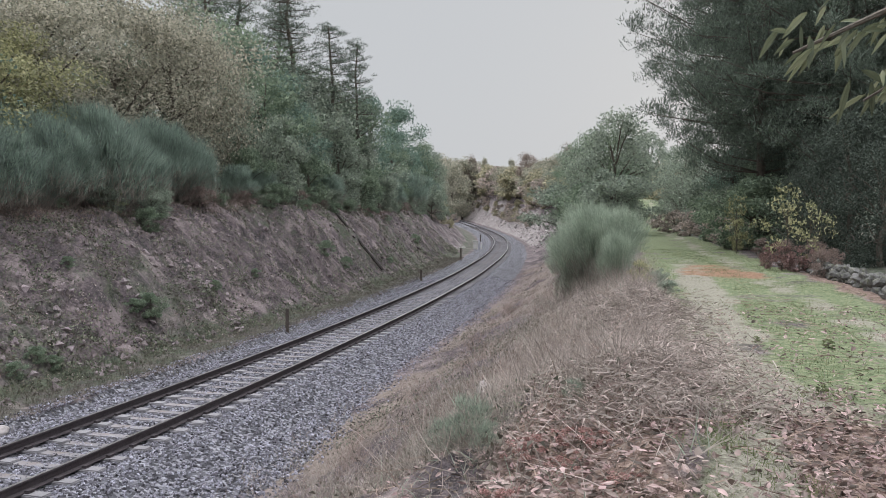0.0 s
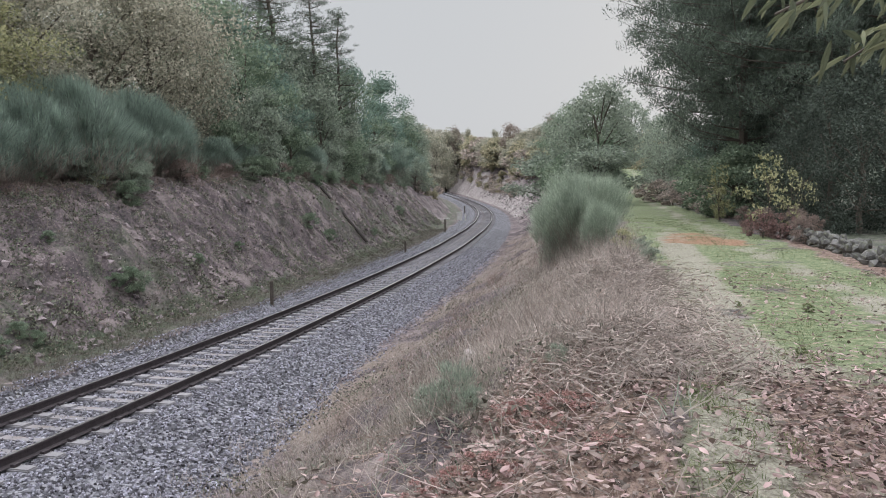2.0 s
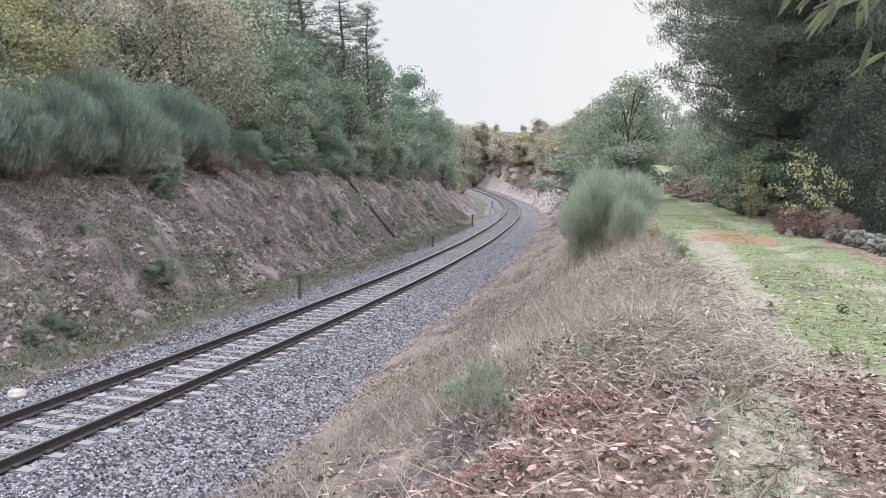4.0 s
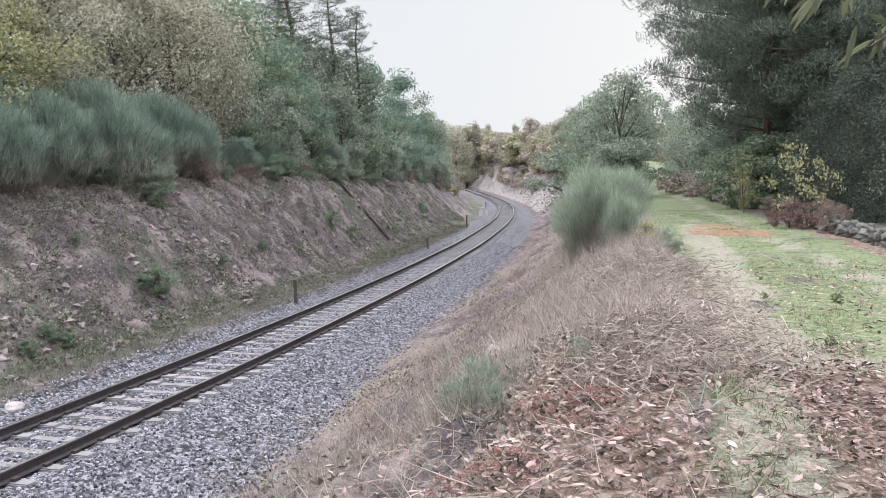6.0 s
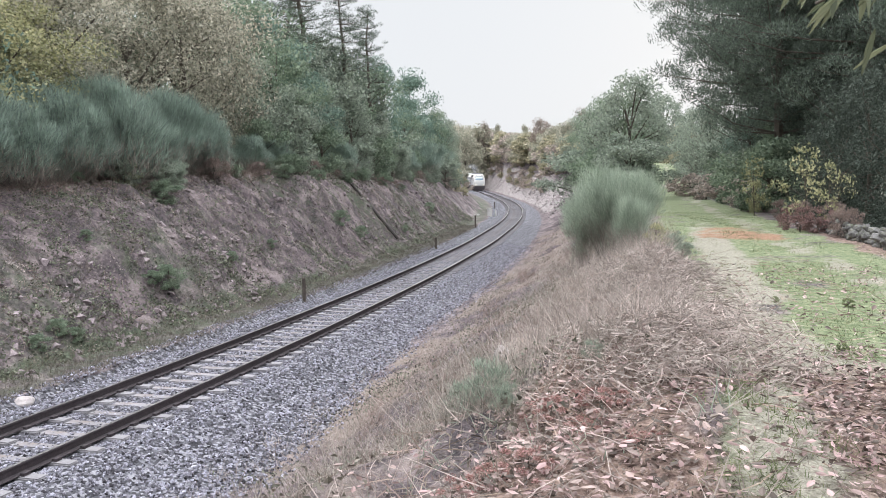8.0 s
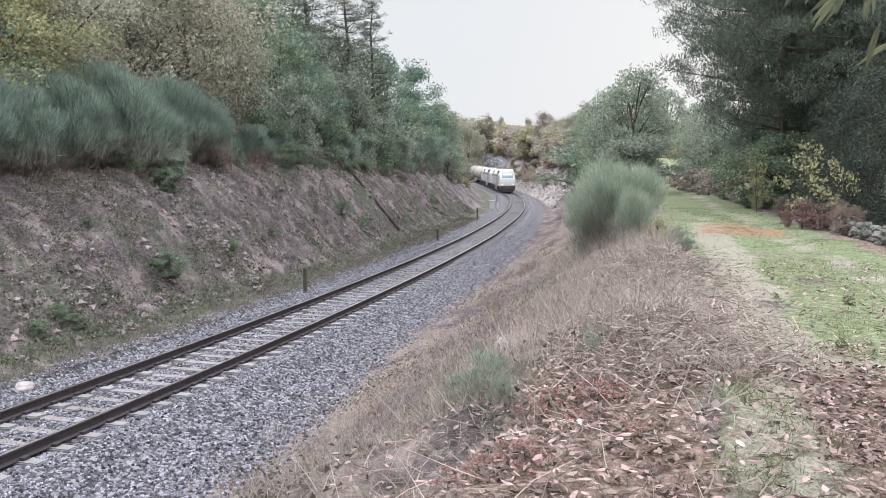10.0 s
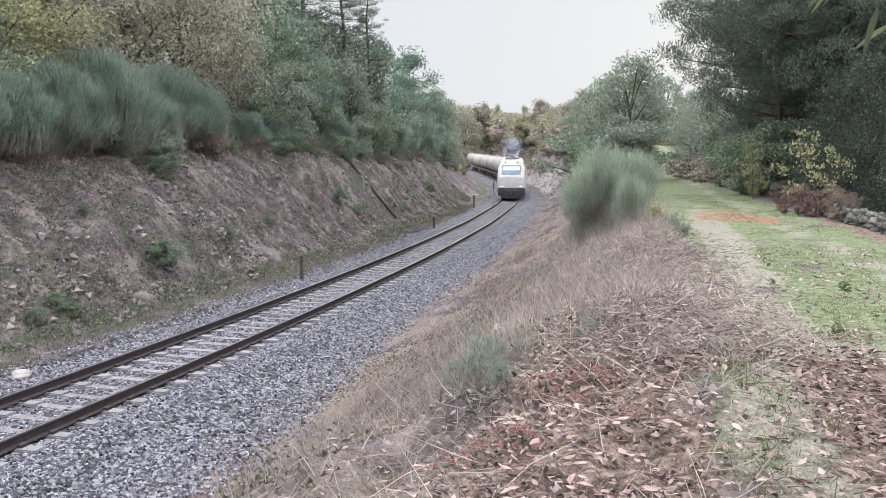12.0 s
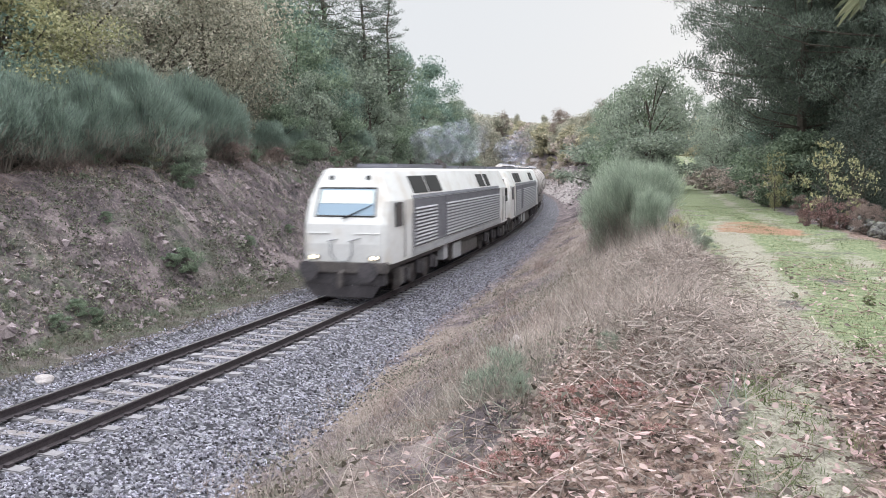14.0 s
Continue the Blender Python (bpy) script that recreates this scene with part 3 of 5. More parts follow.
def broom(name, seed, tall, wide, n, tags=(), green="broom", width=0.020):
    """A broom bush: bare stems below, lumps of fine upright green twigs above."""
    rng = np.random.default_rng(seed)
    t = empty(name)
    lumps = 34
    a, f = rng.uniform(0, 6.283, lumps), rng.uniform(0.16, 0.86, lumps)
    r = wide * 0.5 * np.sqrt(np.clip(1.05 - f ** 2.2, 0, 1)) * rng.uniform(0.25, 0.92, lumps) * (0.62 + 0.38 * np.minimum(1, f * 2.2))
    C = np.stack([r * np.cos(a), r * np.sin(a), f * tall], -1)
    B = np.stack([C[:, 0] * 0.3, C[:, 1] * 0.3, 0 * a - 0.05], -1)
    V, F = strands(np.repeat(B, 3, 0) + rng.normal(size=(3 * lumps, 3)) * np.array([0.1, 0.1, 0]), np.repeat(C - B, 3, 0) + rng.normal(size=(3 * lumps, 3)) * 0.2, np.repeat(np.linalg.norm(C - B, axis=1), 3) * 1.1, width * 1.5, 0.08, 3, rng)
    mesh("trunk", V, F, M["broom_base"], parent=t)
    pick = rng.integers(0, lumps, n)
    d = rng.normal(size=(n, 3))
    d /= np.linalg.norm(d, axis=1, keepdims=True)
    P = C[pick] + d * (rng.uniform(0.13, 0.24, lumps)[pick] * wide * rng.random(n) ** 0.5)[:, None] * np.array([1, 1, 0.8])
    P[:, 2] = np.maximum(P[:, 2], 0.06)
    up = np.stack([P[:, 0] / wide * 0.9, P[:, 1] / wide * 0.9, 0.8 + 0 * a[pick]], -1) + rng.normal(size=(n, 3)) * 0.32
    ln = rng.uniform(0.08, 0.17, n) * tall
    old = P[:, 2] < tall * rng.uniform(0.0, 0.42, n)
    for nm, k, m in (("crown", ~old, M[green]), ("undergrowth", old, M["broom_base"])):
        V, F = needles(P[k], up[k], ln[k], width, rng)
        mesh(nm, V, F, m, parent=t)
    return tagged(t, *tags)


def pine(name, seed, tall, wide, tiers, clumps, per, low=0.1, peak=0.45, clump=0.42, tags=()):
    """A pine: trunk, upturned whorled limbs and rounded clumps of needles along their outer parts."""
    rng, rnd = np.random.default_rng(seed), random.Random(seed)
    t = empty(name)
    bm = bmesh.new()
    trunk = [(rnd.uniform(-1, 1) * 0.01 * tall * k / 3, rnd.uniform(-1, 1) * 0.01 * tall * k / 3, -0.3 + tall * k / 6) for k in range(7)]
    limb(bm, trunk, 0.016 * tall, 0.003 * tall)
    T = []
    for i in range(tiers):
        f = low + (1 - low) * (i + rnd.uniform(0, 0.6)) / tiers
        z = f * tall
        reach = wide * 0.5 * max(0.06, 1 - ((f - peak) / (1.04 - peak if f > peak else 1.15 * peak)) ** 2) ** 0.8 + 0.2
        for j in range(rnd.randint(4, 6)):
            a, ln = rnd.uniform(0, 6.283), reach * rnd.choice((0.55, 0.75, 0.9, 1.0, 1.15))
            lift = rnd.uniform(0.05, 0.38) * ln
            d = Vector((math.cos(a), math.sin(a), 0))
            mid, end = Vector((0, 0, z)) + d * ln * 0.5 + Vector((0, 0, lift * 0.25)), Vector((0, 0, z)) + d * ln + Vector((0, 0, lift))
            limb(bm, [(0, 0, z), mid, end], 0.0026 * tall, 0.0006 * tall, 5)
            for k in range(max(2, int(clumps * ln / (wide * 0.5) + 0.5))):
                u = 1.03 if k == 0 else rnd.uniform(0.25, 1.0)
                side = Vector((-d.y, d.x, 0)) * rnd.gauss(0, 0.20) * ln * u
                T.append(Vector((0, 0, z)) + d * ln * u + side + Vector((0, 0, lift * u * u + rnd.gauss(0, 0.04) * ln + 0.12)))
    part("trunk", bm, M["bark"], t)
    n = len(T) * per
    size = np.repeat(rng.uniform(0.65, 1.3, len(T)) * clump, per)[:, None]
    d = rng.normal(size=(n, 3))
    d /= np.linalg.norm(d, axis=1, keepdims=True)
    P = np.repeat(np.array(T), per, 0) + d * size * (rng.random((n, 1)) ** 0.45) * np.array([1.2, 1.2, 0.62])
    V, F = needles(P, d * np.array([0.8, 0.8, 0.5]) + np.array([0, 0, 0.7]) + rng.normal(size=(n, 3)) * 0.35, rng.uniform(0.10, 0.21, n), 0.036, rng)
    mesh("crown", V, F, M["pine"], parent=t)
    return tagged(t, *tags)


USED = {}


def plant(key, make, x, y, tall, rz=0.0, sx=1.0, sink=0.0, label=""):
    """Stands a plant of the kind key at x, y, scaled to the height tall."""
    if key not in USED:
        USED[key] = [make(), 0]
    t0, n = USED[key]
    base = KINDS[key][0]
    k = tall / base
    m = Matrix.Translation((x, y, gz1(x, y) - sink)) @ Matrix.Rotation(rz, 4, "Z") @ Matrix.Diagonal((k * sx, k * sx, k, 1))
    if n == 0:
        t0.matrix_basis = m
        t = t0
    else:
        t = copy_thing(t0, Matrix.Identity(4))
        t.matrix_basis = m
    USED[key][1] += 1
    if label:
        t["label"] = label
    return t


TREE, BUSH = "tree", "shrub"
KINDS = {
    "oak_a": (8.0, lambda: broadleaf("oak_tree", 1, 8.0, 6.5, M["oak"], 9500, 0.135, tags=("leafy green oak tree on the bank top", TREE, "trees on the bank"))),
    "oak_b": (8.0, lambda: broadleaf("oak_tree", 2, 8.0, 5.6, M["oak_dark"], 9500, 0.135, tags=("dark green broadleaf tree above the cutting", TREE, "trees on the bank"))),
    "oak_c": (8.0, lambda: broadleaf("chestnut_tree", 3, 8.0, 6.0, M["shrub"], 9500, 0.135, tags=("pale green broadleaf tree above the cutting", TREE, "trees on the bank"))),
    "brown": (8.0, lambda: broadleaf("oak_tree", 4, 8.0, 7.4, M["brown"], 19000, 0.105, clumps=64, tags=("broad oak with browning autumn leaves", TREE, "trees on the bank"))),
    "yellow": (6.0, lambda: broadleaf("birch_tree", 5, 6.0, 4.6, M["yellow"], 13000, 0.085, tags=("small tree with yellow-green autumn leaves", TREE, "trees on the bank"))),
    "shrub_a": (3.0, lambda: broadleaf("shrub", 6, 3.0, 3.2, M["shrub"], 6500, 0.095, low=0.03, clumps=34, tags=("grey-green leafy shrub at the bank's edge", BUSH, "shrubs"))),
    "shrub_b": (3.0, lambda: broadleaf("shrub", 7, 3.0, 2.8, M["oak"], 6500, 0.095, low=0.03, clumps=30, tags=("green leafy shrub at the bank's edge", BUSH, "shrubs"))),
    "shrub_y": (2.0, lambda: broadleaf("shrub", 8, 2.0, 2.0, M["yellow"], 3600, 0.075, low=0.05, clumps=24, tags=("sparse shrub with yellowing leaves", BUSH, "shrubs"))),
    "shrub_f": (3.0, lambda: broadleaf("shrub", 9, 3.0, 3.6, M["hazed_leaf"], 3200, 0.18, low=0.02, clumps=30, tags=("olive and yellow shrub on the far bank, paled by painted haze", BUSH, "far shrubs"))),
    "oak_d": (8.0, lambda: broadleaf("holm_oak", 17, 8.0, 6.6, M["holm"], 13000, 0.10, low=0.02, clumps=60, tags=("dark evergreen tree behind the stone wall", TREE, "dark trees by the lane"))),
    "fern": (0.6, lambda: broadleaf("dry_fern", 18, 0.6, 1.5, M["fern"], 2600, 0.035, low=0.02, clumps=26, tags=("reddish dry fern heap on the crest", "fern", "dry ferns"))),
    "weed": (1.0, lambda: broadleaf("weed", 16, 1.0, 1.5, M["grass"], 700, 0.11, low=0.02, clumps=18, tags=("bright green weed clump on the lane", "weed", "weeds on the lane"))),
    "red_bramble": (1.0, lambda: broadleaf("bramble", 25, 1.0, 1.5, M["red_twig"], 3000, 0.045, low=0.02, clumps=24, tags=("reddish dry bramble beside the stone wall", BUSH, "brambles"))),
    "dead": (2.0, lambda: broadleaf("bramble", 10, 2.0, 2.6, M["rusty"], 4600, 0.06, low=0.02, clumps=26, tags=("reddish-brown dry bramble and bracken heap", BUSH, "brambles"))),
    "broom_a": (3.3, lambda: broom("broom_bush", 11, 3.0, 3.2, 17000, tags=("tall blue-green broom bush on the bank top", BUSH, "broom bushes"))),
    "broom_b": (2.7, lambda: broom("broom_bush", 12, 2.4, 2.9, 14000, tags=("rounded blue-green broom bush", BUSH, "broom bushes"))),
    "broom_c": (2.6, lambda: broom("broom_bush", 31, 2.4, 2.2, 9000, tags=("tall wispy grey-green broom bush on the crest", BUSH, "broom bushes"), green="broom_pale", width=0.012)),
    "broom_s": (0.55, lambda: broom("young_broom", 32, 0.5, 0.5, 1500, tags=("young green broom plant on the crest", BUSH, "young brooms"), green="shrub", width=0.006)),
    "far_oak": (8.0, lambda: broadleaf("oak_tree", 21, 8.0, 7.0, M["hazed_olive"], 8000, 0.19, low=0.04, tags=("olive-brown oak above the far cutting, paled by painted haze", TREE, "far trees"))),
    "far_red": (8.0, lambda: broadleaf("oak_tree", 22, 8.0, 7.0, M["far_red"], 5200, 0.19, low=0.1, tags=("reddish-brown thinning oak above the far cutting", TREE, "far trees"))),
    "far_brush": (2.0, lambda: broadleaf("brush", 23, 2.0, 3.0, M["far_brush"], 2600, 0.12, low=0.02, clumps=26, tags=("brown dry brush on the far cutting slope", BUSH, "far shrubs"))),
    "sapling": (3.0, lambda: broadleaf("chestnut_sapling", 24, 3.0, 2.2, M["yellow"], 420, 0.11, low=0.22, clumps=24, girth=0.3, tags=("thin sapling with yellow-green autumn leaves", TREE, "saplings by the lane"))),
    "pine_a": (16.0, lambda: pine("pine_tree", 13, 16.0, 11.5, 22, 11, 100, low=0.16, peak=0.50, clump=0.50, tags=("dense dark green pine beside the lane", TREE, "pines by the lane"))),
    "pine_b": (15.0, lambda: pine("pine_tree", 14, 15.0, 9.0, 20, 10, 100, low=0.10, peak=0.42, clump=0.46, tags=("dense dark green pine beside the lane", TREE, "pines by the lane"))),
    "pine_c": (16.0, lambda: pine("pine_tree", 15, 16.0, 3.4, 24, 4, 46, low=0.24, peak=0.5, clump=0.33, tags=("tall thin pine with sparse tufted branches", TREE, "thin pines"))),
}


def put(key, px, dist, top, **k):
    """A plant that stands in the direction px (in units of 1374 to the metre ahead), dist metres ahead, its top at the height top."""
    x = (px - 784) / 1374 * dist
    return plant(key, KINDS[key][1], x, dist, max(0.4, top - gz1(x, dist)), **k)


def top_of(py, dist):
    return 4.05 + (377 - py) / 1374 * dist


def side(key, px, o, py, **k):
    """A plant in the direction px that stands o metres beside the track."""
    ds = np.arange(14, 150, 0.25)
    x = (px - 784) / 1374 * ds
    oo = (x - cl(ds)) / np.sqrt(1 + slope_at(ds) ** 2)
    hits = np.nonzero(oo <= o)[0]
    d = float(ds[hits[0]]) if len(hits) else 112.0
    return put(key, px, d, top_of(py, d), **k)


# bank top on the far side of the track: brooms first, then the trees behind them
for i, (px, o, py, sx) in enumerate([(-150, -10.4, 165, 1.0), (-70, -10.6, 190, 1.0), (5, -10.5, 205, 0.95), (45, -11.3, 178, 1.0), (95, -10.5, 196, 0.9), (140, -11.0, 170, 1.0), (178, -10.5, 176, 0.85), (222, -10.6, 205, 0.9), (262, -11.2, 196, 0.9),
                                    (300, -10.6, 208, 0.95), (338, -10.4, 245, 0.8), (60, -10.1, 262, 0.7), (205, -10.1, 262, 0.7), (-30, -11.8, 168, 1.0)]):
    side("broom_a" if i % 2 else "broom_b", px, o, py, rz=i * 1.7, sx=sx)
for i, (px, o, py) in enumerate([(420, -10.2, 285), (462, -10.3, 292), (575, -10.3, 298), (690, -10.2, 312), (718, -10.2, 298), (745, -10.2, 308), (758, -10, 318)]):
    side("broom_b", px, o, py, rz=i * 2.1, sx=1.0)
for i, (key, px, o, py, sx) in enumerate([
        ("brown", 60, -15, -15, 1.1), ("brown", 210, -14.5, 0, 1.05), ("brown", 300, -14, 22, 1.05), ("brown", 355, -13.4, 75, 0.8), ("yellow", 10, -13.2, 50, 1.1), ("yellow", -70, -13, 20, 1.1), ("brown", -80, -16, -40, 1.1), ("oak_a", 120, -20, -40, 1.1), ("oak_b", -190, -15, -20, 1.2),
        ("oak_a", 390, -17, 28, 1.0), ("oak_b", 440, -15, 78, 1.0), ("oak_a", 330, -22, 5, 1.1), ("oak_c", 505, -15, 112, 1.0), ("oak_a", 470, -13, 130, 0.9), ("oak_c", 550, -15, 128, 1.0), ("oak_c", 495, -11.6, 205, 0.8), ("oak_a", 590, -14, 150, 1.0),
        ("oak_c", 600, -11.6, 222, 0.9), ("oak_c", 625, -15, 175, 1.0), ("oak_b", 652, -14, 168, 0.7), ("oak_b", 705, -14, 188, 0.85), ("oak_b", 695, -13, 225, 0.9), ("oak_a", 722, -12.8, 235, 0.9), ("oak_c", 650, -11.5, 250, 0.9), ("oak_a", 690, -12, 255, 0.9), ("oak_c", 715, -11.6, 275, 0.9), ("oak_a", 740, -12, 258, 0.9),
        ("oak_c", 760, -11.5, 254, 0.8), ("oak_a", 748, -11, 285, 0.8), ("oak_c", 560, -11.4, 262, 0.8), ("oak_c", 420, -12.5, 160, 0.9), ("oak_b", 530, -12.5, 190, 0.9)]):
    side(key, px, o, py, rz=i * 1.3, sx=sx)
for i, (px, d, py, sx) in enumerate([(515, 62, -35, 1.3), (498, 68, 0, 1.0), (588, 66, 48, 1.15), (632, 70, 78, 1.0), (425, 70, -60, 1.1), (372, 64, -60, 1.1), (345, 70, -50, 1.1), (200, 60, -70, 1.1)]):
    put("pine_c", px, d, top_of(py, d), rz=i * 2.3, sx=sx)
for i, (key, px, o, py, sx) in enumerate([("shrub_a", 385, -9.9, 335, 0.8), ("shrub_b", 440, -10.6, 255, 0.8), ("shrub_a", 485, -10.6, 220, 0.75), ("shrub_a", 520, -10, 308, 0.9), ("shrub_b", 545, -10.4, 265, 0.9), ("shrub_a", 610, -10.2, 300, 1.0),
                                          ("shrub_b", 640, -10.2, 290, 1.0), ("shrub_a", 670, -10.2, 300, 0.9), ("shrub_b", 705, -10.2, 318, 0.9), ("shrub_a", 735, -10, 322, 0.9), ("shrub_b", 760, -9.8, 325, 0.9),
                                          ("shrub_y", 200, -9.7, 335, 0.9), ("shrub_b", 110, -9.6, 352, 1.0), ("shrub_a", 290, -9.8, 350, 0.9)]):
    side(key, px, o, py, rz=i * 1.9, sx=sx)
for i, (key, px, d, py, sx) in enumerate([("oak_c", 756, 118, 275, 0.7), ("oak_a", 766, 150, 285, 0.6), ("shrub_a", 764, 95, 328, 0.9), ("shrub_b", 764, 110, 335, 0.7), ("shrub_a", 770, 140, 325, 0.7), ("shrub_b", 772, 165, 325, 0.7)]):
    put(key, px, d, top_of(py, d), rz=i * 1.9, sx=sx)
# low weeds on the earth slope and at its foot
for i, (px, o, h) in enumerate([(265, -5.6, 0.9), (60, -5.2, 0.5), (20, -5.0, 0.5), (575, -6.4, 1.0), (612, -5.8, 0.8), (380, -6.0, 0.45), (735, -6.5, 0.9), (120, -7.4, 0.4), (450, -6.5, 0.45), (655, -8.8, 1.2), (690, -5.4, 0.5), (235, -6.0, 0.5), (90, -5.1, 0.45)]):
    ds = np.arange(12, 110, 0.25)
    x = (px - 784) / 1374 * ds
    hit = np.nonzero((x - cl(ds)) / np.sqrt(1 + slope_at(ds) ** 2) <= o)[0]
    d = float(ds[hit[0]]) if len(hit) else 60.0
    plant("shrub_b", KINDS["shrub_b"][1], (px - 784) / 1374 * d, d, h, rz=i * 1.1, sx=1.05, label="low green weed clump on the earth bank")
# the lane's side: broom on the crest, trees and pines behind the wall
for i, (px, d, py, sx) in enumerate([(1048, 19.5, 340, 1.0), (1082, 18.8, 352, 0.9), (1015, 20.5, 385, 0.85), (1092, 17.6, 400, 0.7)]):
    put("broom_c", px, d, top_of(py, d), sx=sx, rz=i * 2.0)
for i, (key, px, d, py, sx) in enumerate([
        ("oak_c", 1085, 60, 198, 0.9), ("shrub_a", 1082, 55, 300, 1.2), ("shrub_b", 1045, 58, 312, 1.2), ("shrub_a", 1010, 70, 318, 1.2), ("oak_c", 1110, 75, 245, 0.6), ("oak_c", 1045, 68, 235, 0.85), ("oak_a", 1042, 85, 262, 0.8), ("far_brush", 1168, 72, 372, 1.3), ("far_brush", 1192, 62, 374, 1.3), ("far_brush", 1222, 54, 376, 1.3), ("far_brush", 1252, 47, 380, 1.2), ("far_brush", 1282, 40, 385, 1.2), ("far_brush", 1318, 35, 395, 1.1), ("oak_c", 1150, 150, 232, 1.0), ("shrub_f", 1175, 120, 290, 1.2), ("oak_c", 1190, 105, 258, 0.9), ("shrub_a", 1218, 80, 290, 1.2), ("oak_c", 1238, 68, 250, 0.8),
        ("dead", 1215, 76, 368, 1.4), ("dead", 1240, 66, 372, 1.3), ("dead", 1262, 57, 376, 1.2), ("dead", 1190, 98, 370, 1.4), ("shrub_a", 1258, 60, 300, 1.0), ("dead", 1285, 48, 382, 1.2), ("dead", 1310, 42, 388, 1.1), ("shrub_a", 1305, 44, 320, 0.9), ("shrub_y", 1292, 46, 345, 0.9),
        ("oak_d", 1420, 30, 300, 1.0), ("sapling", 1390, 22.5, 325, 0.75), ("sapling", 1435, 21.5, 355, 0.7), ("sapling", 1305, 31, 345, 0.8), ("shrub_b", 1330, 34, 300, 1.1), ("shrub_b", 1365, 33, 318, 1.1), ("oak_a", 1345, 40, 255, 0.7), ("oak_b", 1300, 46, 262, 0.8), ("shrub_b", 1285, 44, 325, 1.1), ("oak_a", 1078, 63, 212, 0.8), ("oak_c", 1205, 75, 262, 0.9), ("shrub_y", 1305, 32, 388, 0.5), ("oak_d", 1450, 27, 280, 1.1), ("oak_d", 1500, 25, 200, 0.8), ("oak_d", 1560, 23, 250, 1.0), ("oak_d", 1395, 36, 290, 1.0), ("oak_d", 1430, 33, 200, 0.9), ("oak_d", 1620, 24, 150, 0.9),
        ("dead", 1390, 26, 425, 0.9), ("dead", 1440, 23.5, 425, 0.9), ("dead", 1475, 20.5, 440, 0.7), ("dead", 1350, 29, 422, 0.9),
        ("red_bramble", 1385, 21.8, 428, 0.9), ("red_bramble", 1415, 21.2, 435, 0.9), ("red_bramble", 1362, 23.5, 432, 0.8), ("dead", 1455, 19.6, 440, 0.8), ("oak_d", 1400, 46, 190, 1.0), ("oak_d", 1450, 36, 200, 1.0), ("oak_d", 1600, 30, 160, 1.0)]):
    put(key, px, d, top_of(py, d), rz=i * 1.7, sx=sx)
for i, (key, px, d, py, sx) in enumerate([("pine_a", 1345, 36, -300, 0.80), ("pine_a", 1425, 38, -330, 0.9), ("pine_b", 1325, 47, -200, 0.75), ("pine_a", 1560, 34, -330, 0.9), ("pine_b", 1345, 50, -180, 0.8), ("pine_a", 1500, 31, -360, 0.85), ("pine_b", 1640, 28, -300, 0.85), ("pine_b", 1420, 44, -260, 0.9), ("pine_a", 1760, 30, -300, 0.8)]):
    put(key, px, d, top_of(py, d), rz=i * 2.0, sx=sx)
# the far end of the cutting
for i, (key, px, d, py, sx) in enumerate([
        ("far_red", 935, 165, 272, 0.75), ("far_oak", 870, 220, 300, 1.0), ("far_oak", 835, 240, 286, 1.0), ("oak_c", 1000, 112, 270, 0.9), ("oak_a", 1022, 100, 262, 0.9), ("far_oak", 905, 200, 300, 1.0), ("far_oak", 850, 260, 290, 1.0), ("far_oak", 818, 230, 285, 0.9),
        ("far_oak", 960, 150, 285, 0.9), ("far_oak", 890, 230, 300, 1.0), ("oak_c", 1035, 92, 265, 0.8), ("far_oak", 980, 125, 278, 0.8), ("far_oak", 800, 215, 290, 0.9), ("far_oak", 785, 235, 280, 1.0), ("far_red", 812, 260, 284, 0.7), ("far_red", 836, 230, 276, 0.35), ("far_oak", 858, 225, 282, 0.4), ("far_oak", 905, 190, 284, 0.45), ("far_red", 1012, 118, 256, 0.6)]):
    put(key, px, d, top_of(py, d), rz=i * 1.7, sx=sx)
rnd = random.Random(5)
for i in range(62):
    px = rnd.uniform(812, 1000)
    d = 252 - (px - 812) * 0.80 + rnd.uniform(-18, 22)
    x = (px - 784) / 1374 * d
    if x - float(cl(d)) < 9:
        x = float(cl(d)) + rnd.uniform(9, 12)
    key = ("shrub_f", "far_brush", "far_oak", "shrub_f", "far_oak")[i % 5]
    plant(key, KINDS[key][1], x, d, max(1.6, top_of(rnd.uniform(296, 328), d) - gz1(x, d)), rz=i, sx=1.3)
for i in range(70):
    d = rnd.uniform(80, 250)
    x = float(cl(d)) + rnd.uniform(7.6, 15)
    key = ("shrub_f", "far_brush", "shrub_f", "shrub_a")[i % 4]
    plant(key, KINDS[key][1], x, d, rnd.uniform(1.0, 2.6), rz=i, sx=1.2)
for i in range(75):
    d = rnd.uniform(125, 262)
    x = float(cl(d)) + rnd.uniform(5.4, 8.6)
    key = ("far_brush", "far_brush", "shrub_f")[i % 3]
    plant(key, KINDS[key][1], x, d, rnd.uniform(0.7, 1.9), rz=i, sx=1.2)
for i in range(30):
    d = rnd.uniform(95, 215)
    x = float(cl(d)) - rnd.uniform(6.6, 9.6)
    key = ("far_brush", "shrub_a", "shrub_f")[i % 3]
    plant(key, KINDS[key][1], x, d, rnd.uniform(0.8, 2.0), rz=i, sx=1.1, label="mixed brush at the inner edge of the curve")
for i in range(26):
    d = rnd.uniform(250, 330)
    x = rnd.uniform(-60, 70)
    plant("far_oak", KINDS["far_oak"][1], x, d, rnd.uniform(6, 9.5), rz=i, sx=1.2)
